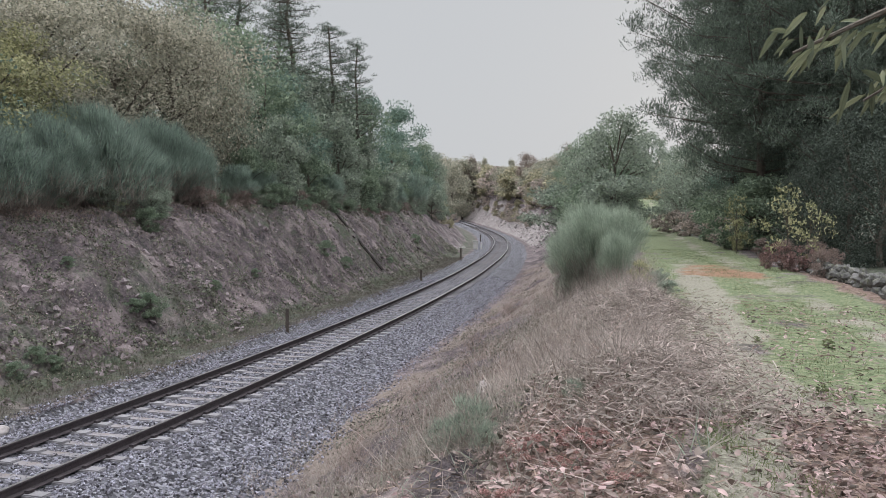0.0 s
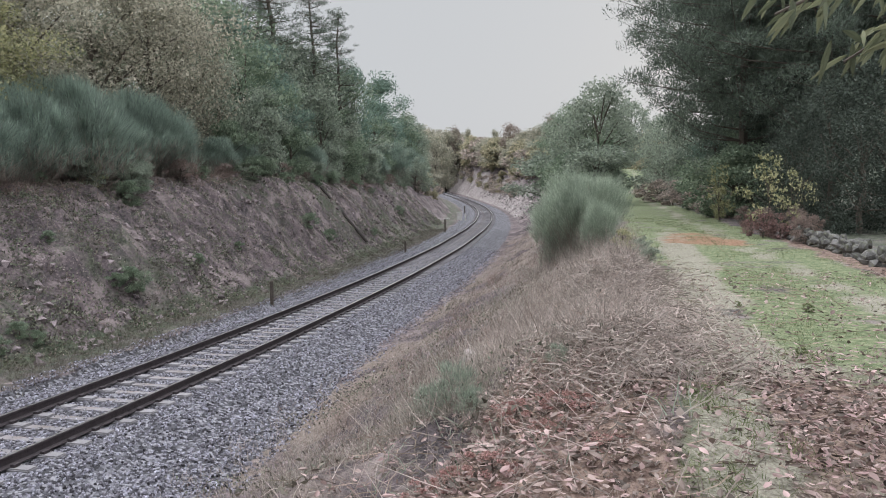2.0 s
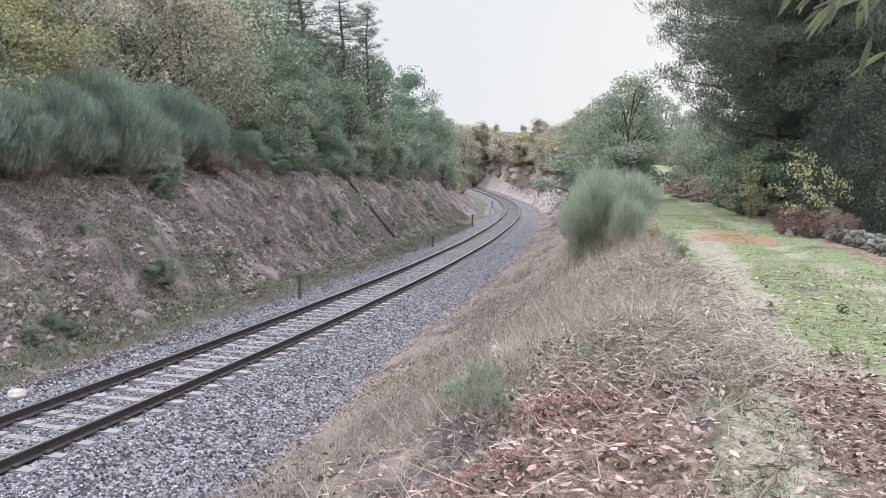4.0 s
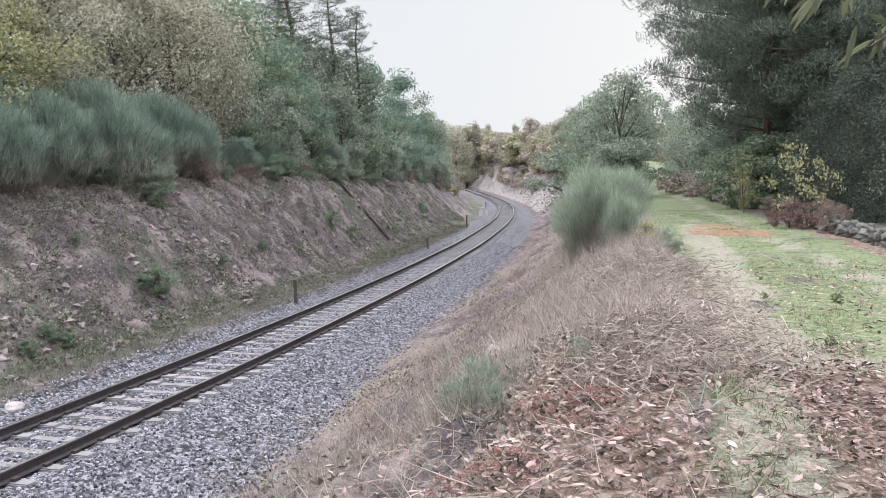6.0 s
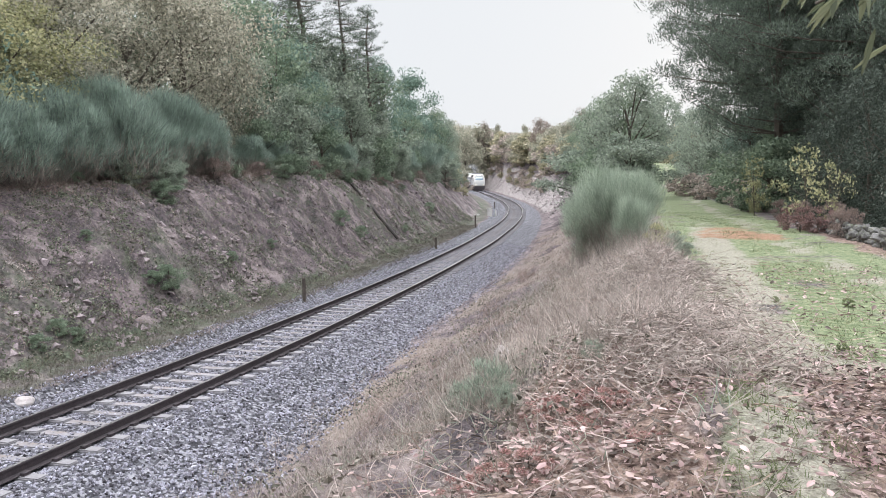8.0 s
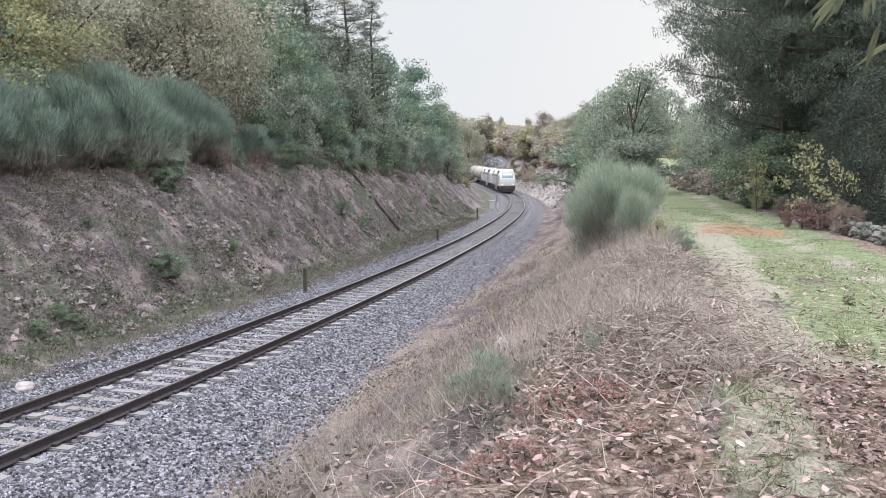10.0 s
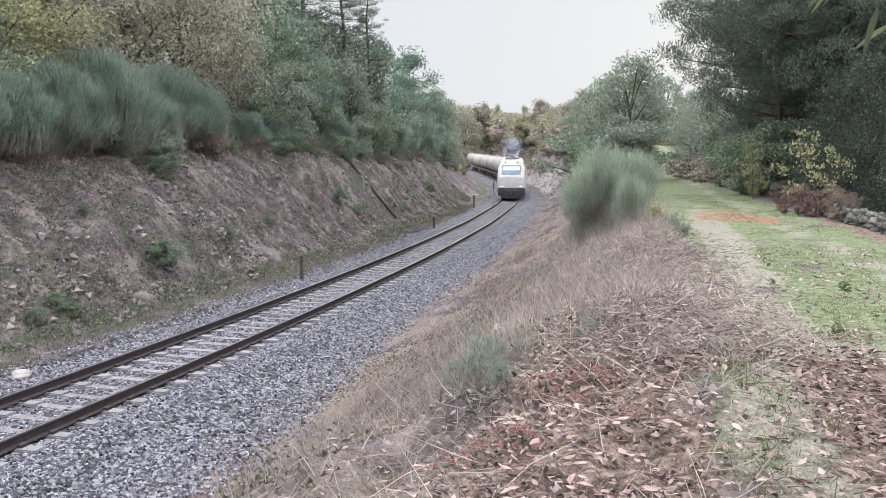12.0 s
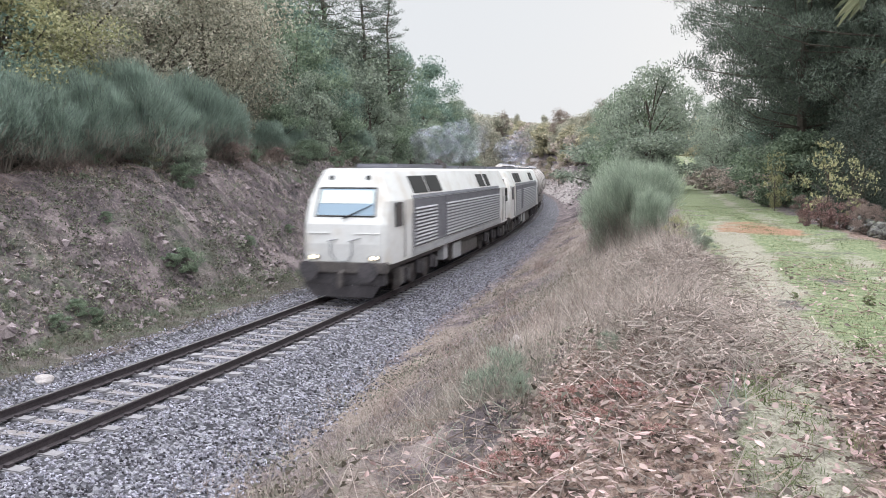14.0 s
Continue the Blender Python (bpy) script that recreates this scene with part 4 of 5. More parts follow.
# undergrowth that hangs over the edge of the earth bank
for i in range(46):
    d = 29 + 60 * rnd.random() ** 1.2
    x = float(cl(d)) - rnd.uniform(8.8, 10.2)
    key = ("shrub_b", "shrub_a", "dead", "shrub_b")[i % 4]
    plant(key, KINDS[key][1], x, d, rnd.uniform(0.5, 1.25), rz=i, sx=1.15, label="dry bramble at the earth bank's edge" if key == "dead" else "low undergrowth at the earth bank's edge")


# ---- grass, weeds and dead leaves ----
def scatter(n, x0, x1, y0, y1, keep, power=1.0):
    y = y0 + (y1 - y0) * RNG.random(n) ** power
    x = RNG.uniform(x0, x1, n) + 0.235 * y
    z, o = height(x, y)
    k = keep(x, y, o)
    return np.stack([x, y, z], -1)[k], o[k]


def tufted(name, P, per, spread, length, width, material, tags, bend=0.35, lean=0.45, seg=2):
    B = np.repeat(P, per, 0)
    B[:, :2] += RNG.normal(size=(len(B), 2)) * spread
    B[:, 2] = gz(B[:, 0], B[:, 1]) - 0.01
    D = RNG.normal(size=(len(B), 3)) * lean
    D[:, 2] = 1
    V, F = strands(B, D, RNG.uniform(0.5, 1.2, len(B)) * length, width, bend, seg)
    return tagged(mesh(name, V, F, material), *tags, kind="stuff")


def chance(v):
    return RNG.random(len(v)) < v


def lane_keep(x, y, o):
    m = masks(x, y, o)
    return chance(np.clip(m["green"] * (1 - 0.85 * np.clip(m["path"], 0, 1)) * (1 - m["litter"] * 0.7) * np.clip(0.45 + 1.3 * fnoise(x * 1.1, y * 1.1, 88), 0.08, 1), 0, 1))


def bank_keep(lo, hi, seed, sign, level):
    return lambda x, y, o: (o > lo) & (o < hi) & (lane_pos(x, y) < -2.1) & chance(np.clip(level + sign * 0.9 * fnoise(x * 0.8, y * 0.8, seed), 0, 1))


P, _ = scatter(30000, 0, 7.5, 3.0, 34, lane_keep, 1.5)
tufted("lane_grass", P, 6, 0.06, 0.06, 0.008, M["grass"], ("short green grass growing over the lane", "grass"), 0.2, 0.6, 1)
P, _ = scatter(11000, -16, 2, 2.6, 62, bank_keep(3.2, 11.5, 12, 1, 0.5), 1.6)
tufted("dry_grass", P, 8, 0.10, 0.24, 0.009, M["dry"], ("pale dry grass covering the bank beside the track", "dry grass"), 0.6, 0.8)
P, _ = scatter(9000, -16, 0, 2.6, 62, bank_keep(3.1, 9.4, 12, -1, 0.5), 1.5)
tufted("rusty_weeds", P, 8, 0.11, 0.22, 0.009, M["rusty"], ("rust-brown dry weeds at the foot of the bank", "dry weeds"), 0.6, 0.8)
P, _ = scatter(3200, -4, 3, 2.6, 26, bank_keep(8.0, 11.8, 14, 1, 0.55), 1.2)
tufted("bleached_bracken", P, 7, 0.14, 0.26, 0.010, M["dry"], ("bleached broken bracken stalks on the crest", "bracken"), 0.7, 1.6)
y = RNG.uniform(5.2, 13, 20000) ** 1.0
P = np.stack([0.55 + 0.2 * y + RNG.normal(size=len(y)) * 0.45, y, 0 * y], -1)
P = P[fnoise(P[:, 0] * 1.5, P[:, 1] * 1.5, 93) > -0.25]
P[:, 2] = gz(P[:, 0], P[:, 1]) + RNG.uniform(0.0, 0.2, len(P))
V, F = strands(P, RNG.normal(size=(len(P), 3)) * np.array([1, 1, 0.35]), RNG.uniform(0.05, 0.19, len(P)), 0.013, 0.6, 3)
tagged(mesh("bracken_heap", V, F, M["dry"]), "heaped bleached bracken stalks along the lane's edge", "bracken", kind="stuff")
P, _ = scatter(500, -4, 2, 2.6, 30, bank_keep(5.0, 11.5, 16, 1, 0.3), 1.2)
tufted("green_weeds", P, 12, 0.10, 0.22, 0.010, M["shrub"], ("scattered green weeds among the dry grass", "weeds"), 0.5, 0.8)
y = RNG.uniform(10, 75, 5000)
o = RNG.uniform(-4.9, -2.9, 5000)
P = np.stack([cl(y) + o, y, 0 * y], -1)
tufted("track_side_grass", P, 5, 0.09, 0.24, 0.012, M["earthy"], ("thin dull grass along the foot of the earth bank", "grass"), 0.4, 0.5)
def on_bank(n, lo, hi, seed, level):
    yy = 12 + 75 * RNG.random(n) ** 1.3
    oo = RNG.uniform(lo, hi, n)
    xx = cl(yy) + oo * 1.02
    k = fnoise(xx * 0.9, yy * 0.9, seed) + RNG.normal(size=n) * 0.12 > level
    return np.stack([xx, yy, 0 * yy], -1)[k]


tufted("bank_weeds", on_bank(5500, -9.6, -4.4, 55, 0.12), 8, 0.16, 0.24, 0.022, M["bank_weed"], ("patchy grey-green weeds on the earth bank", "weeds"), 0.5, 1.1)
tufted("bank_dark_weeds", on_bank(5500, -9.6, -4.4, 57, 0.10), 8, 0.16, 0.22, 0.022, M["earthy"], ("dull brown-green weeds on the earth bank", "weeds"), 0.5, 1.1)
tufted("bank_dry_tufts", on_bank(4200, -10.2, -4.6, 59, 0.10), 8, 0.18, 0.15, 0.018, M["rusty"], ("dry brown tufts hanging on the earth bank", "dry grass"), 0.8, 1.0)
tufted("bank_edge_grass", on_bank(3500, -11.0, -9.0, 60, -0.1), 8, 0.16, 0.5, 0.018, M["rusty"], ("tall dry grass hanging over the bank's edge", "dry grass"), 0.9, 0.9)

def patches(name, P, per, spread, size, material, tags, lift=0.06):
    """Low leafy patches that hug the ground."""
    B = np.repeat(P, per, 0)
    B[:, :2] += RNG.normal(size=(len(B), 2)) * spread
    B[:, 2] = gz(B[:, 0], B[:, 1]) + RNG.uniform(0.0, 1, len(B)) ** 2 * lift
    V, F = tri_leaves(B, RNG.uniform(0.6, 1.3, len(B)) * size * 0.85)
    return tagged(mesh(name, V, F, material), *tags, kind="stuff")


patches("bank_creepers", np.concatenate([on_bank(1900, -9.6, -4.4, 63, 0.14), on_bank(900, -6.4, -4.3, 64, 0.0)]), 26, 0.22, 0.085, M["bank_weed"], ("low grey-green creepers on the earth bank", "weeds"), 0.2)
patches("bank_dead_leaves", on_bank(1500, -9.8, -4.4, 65, 0.14), 22, 0.22, 0.075, M["earthy"], ("dark dead leaf litter caught on the earth bank", "dead leaves"), 0.12)
patches("bank_pale_litter", on_bank(1500, -9.8, -4.4, 67, 0.20), 20, 0.20, 0.06, M["dry"], ("pale dry litter on the earth bank", "dead leaves"), 0.1)
P = on_bank(5200, -9.8, -4.2, 69, -0.05)
P[:, 2] = gz(P[:, 0], P[:, 1])
CLOD = mat("earth_clod", (0.090, 0.072, 0.076), (0.27, 0.225, 0.228), scale=5, island=0.55, bump=0.6)
tagged(stones("earth_clods", P, RNG.uniform(0.03, 0.17, len(P)), CLOD), "clods and stones loose on the earth bank", "stones", kind="stuff")
yy = np.concatenate([RNG.uniform(85, 235, 320), RNG.uniform(92, 170, 520)])
oo = np.concatenate([3.6 + 4.6 * RNG.random(320), 4.2 + 3.2 * RNG.random(520)])
P = np.stack([cl(yy) + oo, yy, gz(cl(yy) + oo, yy)], -1)
PALE = mat("pale_rock", (0.20, 0.178, 0.176), (0.40, 0.365, 0.36), scale=2, island=0.35, bump=0.6)
tagged(stones("rock_outcrop", P, RNG.uniform(0.05, 0.26, len(P)) * np.where(RNG.random(len(P)) < 0.08, 1.7, 1.0), PALE), "pale broken rock showing on the far cutting slope", "rocks", kind="stuff")
P, _ = scatter(2600, -12, 0.5, 6, 46, lambda x, y, o: (o > 3.7) & (o < 9.2) & (fnoise(x * 0.6, y * 0.6, 101) > 0.22), 1.4)
patches("dark_verge_weeds", P, 20, 0.15, 0.045, M["earthy"], ("dark brown low weeds in patches on the bank", "weeds"), 0.28)
P, _ = scatter(2200, -12, 0.5, 6, 46, lambda x, y, o: (o > 3.9) & (o < 9.4) & (fnoise(x * 0.6, y * 0.6, 103) > 0.30), 1.4)
patches("olive_verge_weeds", P, 18, 0.15, 0.045, M["bank_weed"], ("olive-green low weeds in patches on the bank", "weeds"), 0.25)
P, _ = scatter(900, -12, 0, 4, 50, bank_keep(3.4, 10, 33, 1, 0.35), 1.5)
patches("verge_weeds", P, 22, 0.16, 0.05, M["earthy"], ("brown-green low weeds among the dry grass", "weeds"), 0.25)
xx = np.concatenate([RNG.normal(c[0], 0.12, 34) for c in ((1.40, 3.7), (1.55, 3.85), (1.81, 4.6), (2.0, 4.2), (3.35, 6.8), (1.9, 5.1))])
yy = np.concatenate([RNG.normal(c, 0.16, 34) for c in (3.7, 3.85, 4.6, 4.2, 6.8, 5.1)])
tufted("green_tufts", np.stack([xx, yy, 0 * xx], -1), 7, 0.04, 0.075, 0.007, M["grass"], ("bright green grass tufts among dead leaves", "grass"), 0.5, 0.7)
# tall bleached stalks in clumps along the crest, rusty clumps lower down, thorny runners over both
def clumps(name, n, x0, x1, y0, y1, lo, hi, per, spread, length, width, material, tags, bend=0.35, lean=0.35):
    P, _ = scatter(n, x0, x1, y0, y1, lambda x, y, o: (o > lo) & (o < hi) & (lane_pos(x, y) < -2.35), 1.4)
    return tufted(name, P, per, spread, length, width, material, tags, bend, lean, 3)


clumps("bleached_stalks", 300, -3.5, 1.0, 6.5, 24, 8.2, 10.2, 75, 0.17, 0.50, 0.006, M["dry"], ("tall bleached grass stalks in clumps on the crest", "dry grass"))
clumps("rusty_stalks", 210, -9, 0.0, 9.0, 34, 4.6, 8.6, 70, 0.17, 0.34, 0.007, M["rusty"], ("rust-brown weed clumps on the bank slope", "dry weeds"))
clumps("grey_stalks", 260, -6, 0.5, 6.0, 26, 6.4, 9.6, 65, 0.20, 0.44, 0.006, M["broom_base"], ("grey-brown dead stalks on the bank slope", "dry weeds"))
P, _ = scatter(420, -5, 1.2, 4.5, 22, lambda x, y, o: (o > 6.8) & (o < 10.3) & (lane_pos(x, y) < -2.4), 1.3)
P[:, 2] += 0.05
V, F = strands(P, RNG.normal(size=(len(P), 3)) * np.array([1, 1, 0.15]) + np.array([0, 0, 0.3]), RNG.uniform(0.3, 0.9, len(P)), 0.008, 0.45, 5)
tagged(mesh("bramble_runners", V, F, M["twig"]), "thin arching bramble runners over the dry crest", "brambles", kind="stuff")
# dead leaves and twigs under the chestnut
P, _ = scatter(62000, -2.2, 4.8, 2.6, 13, lambda x, y, o: (o > 7.6) & chance(0.08 + masks(x, y, o)["litter"]), 1.5)
P[:, 2] += RNG.uniform(0.01, 0.075, len(P))
V, F = leaves(P, RNG.uniform(0.014, 0.046, len(P)) * np.where(RNG.random(len(P)) < 0.05, 1.4, 1.0) * 0.9, long=2.2)
V[:, 2] = np.repeat(P[:, 2], 6) + (V[:, 2] - np.repeat(P[:, 2], 6)) * 0.5
tagged(mesh("dead_leaves", V, F, M["litter"]), "fallen brown chestnut leaves littering the ground", "dead leaves", kind="stuff")
P, _ = scatter(1500, -2.4, 3.0, 2.6, 15, lambda x, y, o: (o > 7.4) & (lane_pos(x, y) < 0.5), 1.4)
P[:, 2] += 0.015
D = RNG.normal(size=(len(P), 3)) * np.array([1, 1, 0.16])
V, F = strands(P, D, RNG.uniform(0.12, 0.7, len(P)), 0.009, 0.2, 3)
tagged(mesh("dry_twigs", V, F, M["twig"]), "thin dry twigs lying among dead leaves", "twigs", kind="stuff")


for i, (x, y, h, key) in enumerate([(0.20, 5.9, 0.46, "broom_s"), (0.02, 6.25, 0.38, "broom_s"), (0.30, 5.5, 0.30, "broom_s"), (1.0, 5.9, 0.22, "broom_s"), (3.35, 6.8, 0.10, "weed"), (4.6, 9.2, 0.11, "weed"), (3.9, 9.6, 0.08, "weed"), (5.6, 9.0, 0.1, "weed"), (2.3, 9.3, 0.14, "shrub_a"), (4.35, 15.5, 0.4, "shrub_a"), (3.9, 13.6, 0.35, "shrub_a"), (4.1, 16.2, 0.5, "shrub_y")]):
    plant(key, KINDS[key][1], x, y, h, rz=i * 2.0, label="small green weed clump beside the lane" if key[:5] == "shrub" else "bright green weed clump on the lane" if key == "weed" else "young green broom plant on the crest")
for i, (x, y, h, sx) in enumerate([(0.62, 5.35, 0.16, 1.3), (0.92, 5.1, 0.12, 1.5), (0.1, 4.3, 0.14, 1.3), (0.35, 4.15, 0.12, 1.4), (1.05, 4.4, 0.08, 1.8), (0.75, 4.75, 0.1, 1.6)]):
    plant("fern", KINDS["fern"][1], x, y, h, rz=i * 1.3, sx=sx)


# ---- the chestnut bough that hangs into view ----
def chestnut():
    t = tagged(empty("chestnut_tree", pose(7.6, 4.2, gz1(7.6, 4.2))), "chestnut tree with a low bough of long toothed leaves", "tree")
    bm = bmesh.new()
    limb(bm, [(0, 0, -0.3), (0.1, 0, 1.5), (0, 0.1, 3.2), (0.1, 0, 5)], 0.2, 0.12, 10)
    limb(bm, [(0, 0.1, 2.6), (-2.0, 0.3, 3.1), (-3.8, 0.35, 2.98), (-5.0, 0.4, 2.8), (-5.55, 0.4, 2.55)], 0.05, 0.008, 6)
    limb(bm, [(-2.0, 0.3, 3.1), (-3.5, 0.0, 2.85), (-4.9, -0.1, 2.5), (-5.4, -0.1, 2.2)], 0.03, 0.006, 6)
    part("trunk", bm, M["bark"], t)
    n = 420
    f = RNG.random(n)
    which = RNG.random(n) < 0.5
    P = np.where(which[:, None], np.array([-2.4, 0.3, 3.1]) + f[:, None] * np.array([-3.1, 0.1, -0.45]), np.array([-2.4, 0.25, 3.0]) + f[:, None] * np.array([-2.95, -0.35, -0.7]))
    P = P + RNG.normal(size=(n, 3)) * np.array([0.08, 0.15, 0.06])
    D = RNG.normal(size=(n, 3)) * 0.5 + np.array([-0.75, 0, -0.75])
    D /= np.linalg.norm(D, axis=1, keepdims=True)
    S = np.cross(D, np.array([0.2, 1, 0.4]) + RNG.normal(size=(n, 3)) * 0.3)
    S /= np.linalg.norm(S, axis=1, keepdims=True)
    N = np.cross(D, S)
    L = RNG.uniform(0.10, 0.19, n)[:, None, None]
    tt, ww = np.array([0, 0.2, 0.5, 0.8, 1.0]), np.array([0.02, 0.09, 0.115, 0.07, 0.01])
    mid = P[:, None] + D[:, None] * tt[None, :, None] * L - np.array([0, 0, 0.3]) * (tt ** 2)[None, :, None] * L
    V = np.stack([mid - S[:, None] * ww[None, :, None] * L + N[:, None] * 0.04 * L, mid, mid + S[:, None] * ww[None, :, None] * L + N[:, None] * 0.04 * L], 2)
    quad = np.array([[3 * i + j, 3 * i + j + 1, 3 * i + j + 4, 3 * i + j + 3] for i in range(4) for j in range(2)])
    F = (quad[None] + (np.arange(n) * 15)[:, None, None]).reshape(-1, 4)
    mesh("leaves", V, F, M["yellow_green"], parent=t)


chestnut()


# ---- small things of the line ----
def post(y, o, h, cap=False):
    x = float(cl(y)) + o
    t = tagged(empty("marker_post", pose(x, y, gz1(x, y), 0, 0, 8)), "short dark weathered post beside the ballast" if not cap else "short dark post with a white plate on top", "post", "marker posts")
    part("shaft", boxed(-0.065, 0.065, -0.05, 0.05, -0.3, h, 0.012), M["wood"], t)
    if cap:
        part("plate", boxed(-0.12, 0.42, -0.06, 0.06, h + 0.004, h + 0.09, 0.01), M["white"], t, "white plate")


post(28.9, -2.95, 0.92)
post(51.0, -2.9, 0.78)
post(72.2, -2.95, 1.1, True)
post(114, -2.7, 1.0)


def cabinet():
    x, y = 3.85, 92.5
    t = tagged(empty("signal_cabinet", pose(x, y, gz1(x, y))), "small white trackside cabinet with a pitched lid", "cabinet")
    part("body", boxed(-0.28, 0.28, -0.25, 0.25, -0.1, 0.85, 0.02), M["white"], t)
    part("lid", boxed(-0.36, 0.36, -0.33, 0.33, 0.854, 0.94, 0.02), M["white"], t)
    part("door", boxed(-0.2, 0.2, -0.268, -0.254, 0.1, 0.75, 0.005), M["white"], t)
    t2 = tagged(empty("concrete_post", pose(x + 0.75, y + 0.6, gz1(x + 0.75, y + 0.6))), "short pale concrete post beside the cabinet", "post")
    part("shaft", boxed(-0.08, 0.08, -0.08, 0.08, -0.2, 0.75, 0.015), M["white"], t2)


cabinet()
bm = bmesh.new()
foot, head = Vector((-3.9, 50.3, gz1(-3.9, 50.3) + 0.12)), Vector((-6.95, 51.4, gz1(-6.95, 51.4) + 0.2))
limb(bm, [foot + (head - foot) * k / 4 + Vector((0, -0.12, 0.05)) for k in range(5)], 0.09, 0.09, 8)
tagged(part("drain_pipe", bm, M["pipe"], None), "dark drain pipe running down the earth bank", "pipe")
bm = bmesh.new()
bmesh.ops.create_icosphere(bm, subdivisions=3, radius=0.26)
for v in bm.verts:
    v.co = v.co * (1 + 0.25 * noise.noise(v.co * 5))
    v.co.z *= 0.55
ob = tagged(part("boulder", bm, PALE, None, smooth=False), "pale boulder lying at the ballast edge", "stone")
ob.location = (-9.1, 15.7, gz1(-9.1, 15.7) + 0.06)
ob.scale = (0.8, 0.8, 0.8)
bm = bmesh.new()
bmesh.ops.create_icosphere(bm, subdivisions=3, radius=0.3)
for v in bm.verts:
    v.co = v.co * (1 + 0.35 * noise.noise(v.co * 4))
ob = tagged(part("boulder", bm, PALE, None), "pale rock sticking out of the grassy bank", "stone")
ob.location = (0.57, 10.4, gz1(0.57, 10.4) + 0.02)
ob.scale = (0.4, 0.8, 0.55)


# ---- dry stone wall along the lane ----
def build_wall():
    w = tagged(empty("stone_wall"), "low dry stone wall of grey field stones along the lane", "wall", kind="structure")
    shapes = []
    for k in range(6):
        bm = bmesh.new()
        bmesh.ops.create_icosphere(bm, subdivisions=1, radius=0.5)
        for v in bm.verts:
            v.co *= random.uniform(0.8, 1.15)
            v.co.z *= 0.7
        shapes.append(part("wall_stone", bm, M["rock"], w))
    i = 0
    for layer in range(3):
        d = 10.0
        while d < 22 and i < 290:
            ln = random.uniform(0.13, 0.36)
            x, y = 8.5 + (d - 14.4) * 0.235 + random.uniform(-0.1, 0.1), d
            if layer < 2 or random.random() < 0.55:
                o = shapes[i] if i < 6 else new("wall_stone", shapes[i % 6].data)
                o.parent = w
                o.matrix_basis = pose(x + 0.03 * layer, y, gz1(8.5 + (d - 14.4) * 0.235, d) + 0.03 + layer * 0.13 + random.uniform(-0.03, 0.03), random.uniform(-38, 38), random.uniform(-38, 38), random.uniform(0, 360)) @ Matrix.Diagonal((ln * 1.0, ln * 0.9, random.uniform(0.2, 0.42), 1))
                i += 1
            d += ln * 0.8


build_wall()


# ---- locomotive: x forward from its front end at 0, z from the rail top ----
LOCO, PITCH = 22.6, 23.2


def shell(length):
    """The painted body as a loft: sloped cab fronts at both ends, straight sides, slanted upper flanks."""
    prof = [(1.0, 1.12), (1.0, 1.75), (1.0, 2.35), (0.985, 3.05), (0.72, 3.98), (0.60, 4.06)]
    prof = prof + [(-y, z) for y, z in reversed(prof)]

    def fx(z):
        return -0.06 * max(0, 1.75 - z) - 0.10 * max(0, min(z, 2.35) - 1.75) - 0.40 * max(0, z - 2.35)

    def ring(x, w, k):
        return [(x + fx(z) * k, y * w, z) for y, z in prof]
    rings = [ring(0, 1.20, 1), ring(-0.16, 1.34, 1), ring(-0.75, 1.44, 0.85), ring(-1.9, 1.45, 0.2), ring(-2.6, 1.45, 0)]
    rings += [[(-length - p[0], p[1], p[2]) for p in r] for r in reversed(rings)]
    bm = bmesh.new()
    vs = [[bm.verts.new(p) for p in r] for r in rings]
    n = len(prof)
    for a, b in zip(vs, vs[1:]):
        for i in range(n):
            bm.faces.new((a[i], a[(i + 1) % n], b[(i + 1) % n], b[i]))
    for r in (vs[0], vs[-1]):
        for i in range(5):
            bm.faces.new((r[i], r[i + 1], r[n - 2 - i], r[n - 1 - i]))
    return bm


def front_point(y, z, out=0.0):
    k = -0.06 * max(0, 1.75 - z) - 0.10 * max(0, min(z, 2.35) - 1.75) - 0.40 * max(0, z - 2.35)
    return (k + out, y, z)


def slab(bm, pts, thick, nrm):
    """A flat plate through the four points, thick along nrm."""
    nrm = Vector(nrm).normalized()
    a = [bm.verts.new(Vector(p)) for p in pts]
    b = [bm.verts.new(Vector(p) + nrm * thick) for p in pts]
    n = len(pts)
    bm.faces.new(a[::-1]), bm.faces.new(b)
    for i in range(n):
        bm.faces.new((a[i], a[(i + 1) % n], b[(i + 1) % n], b[i]))
    return bm


def flank(x, z, out=0.0, side=1):
    """A point on the slanted upper flank."""
    f = (z - 3.05) / 0.93
    return (x, side * (1.45 * (0.985 + (0.72 - 0.985) * f) + out * 0.92), z + out * 0.38)


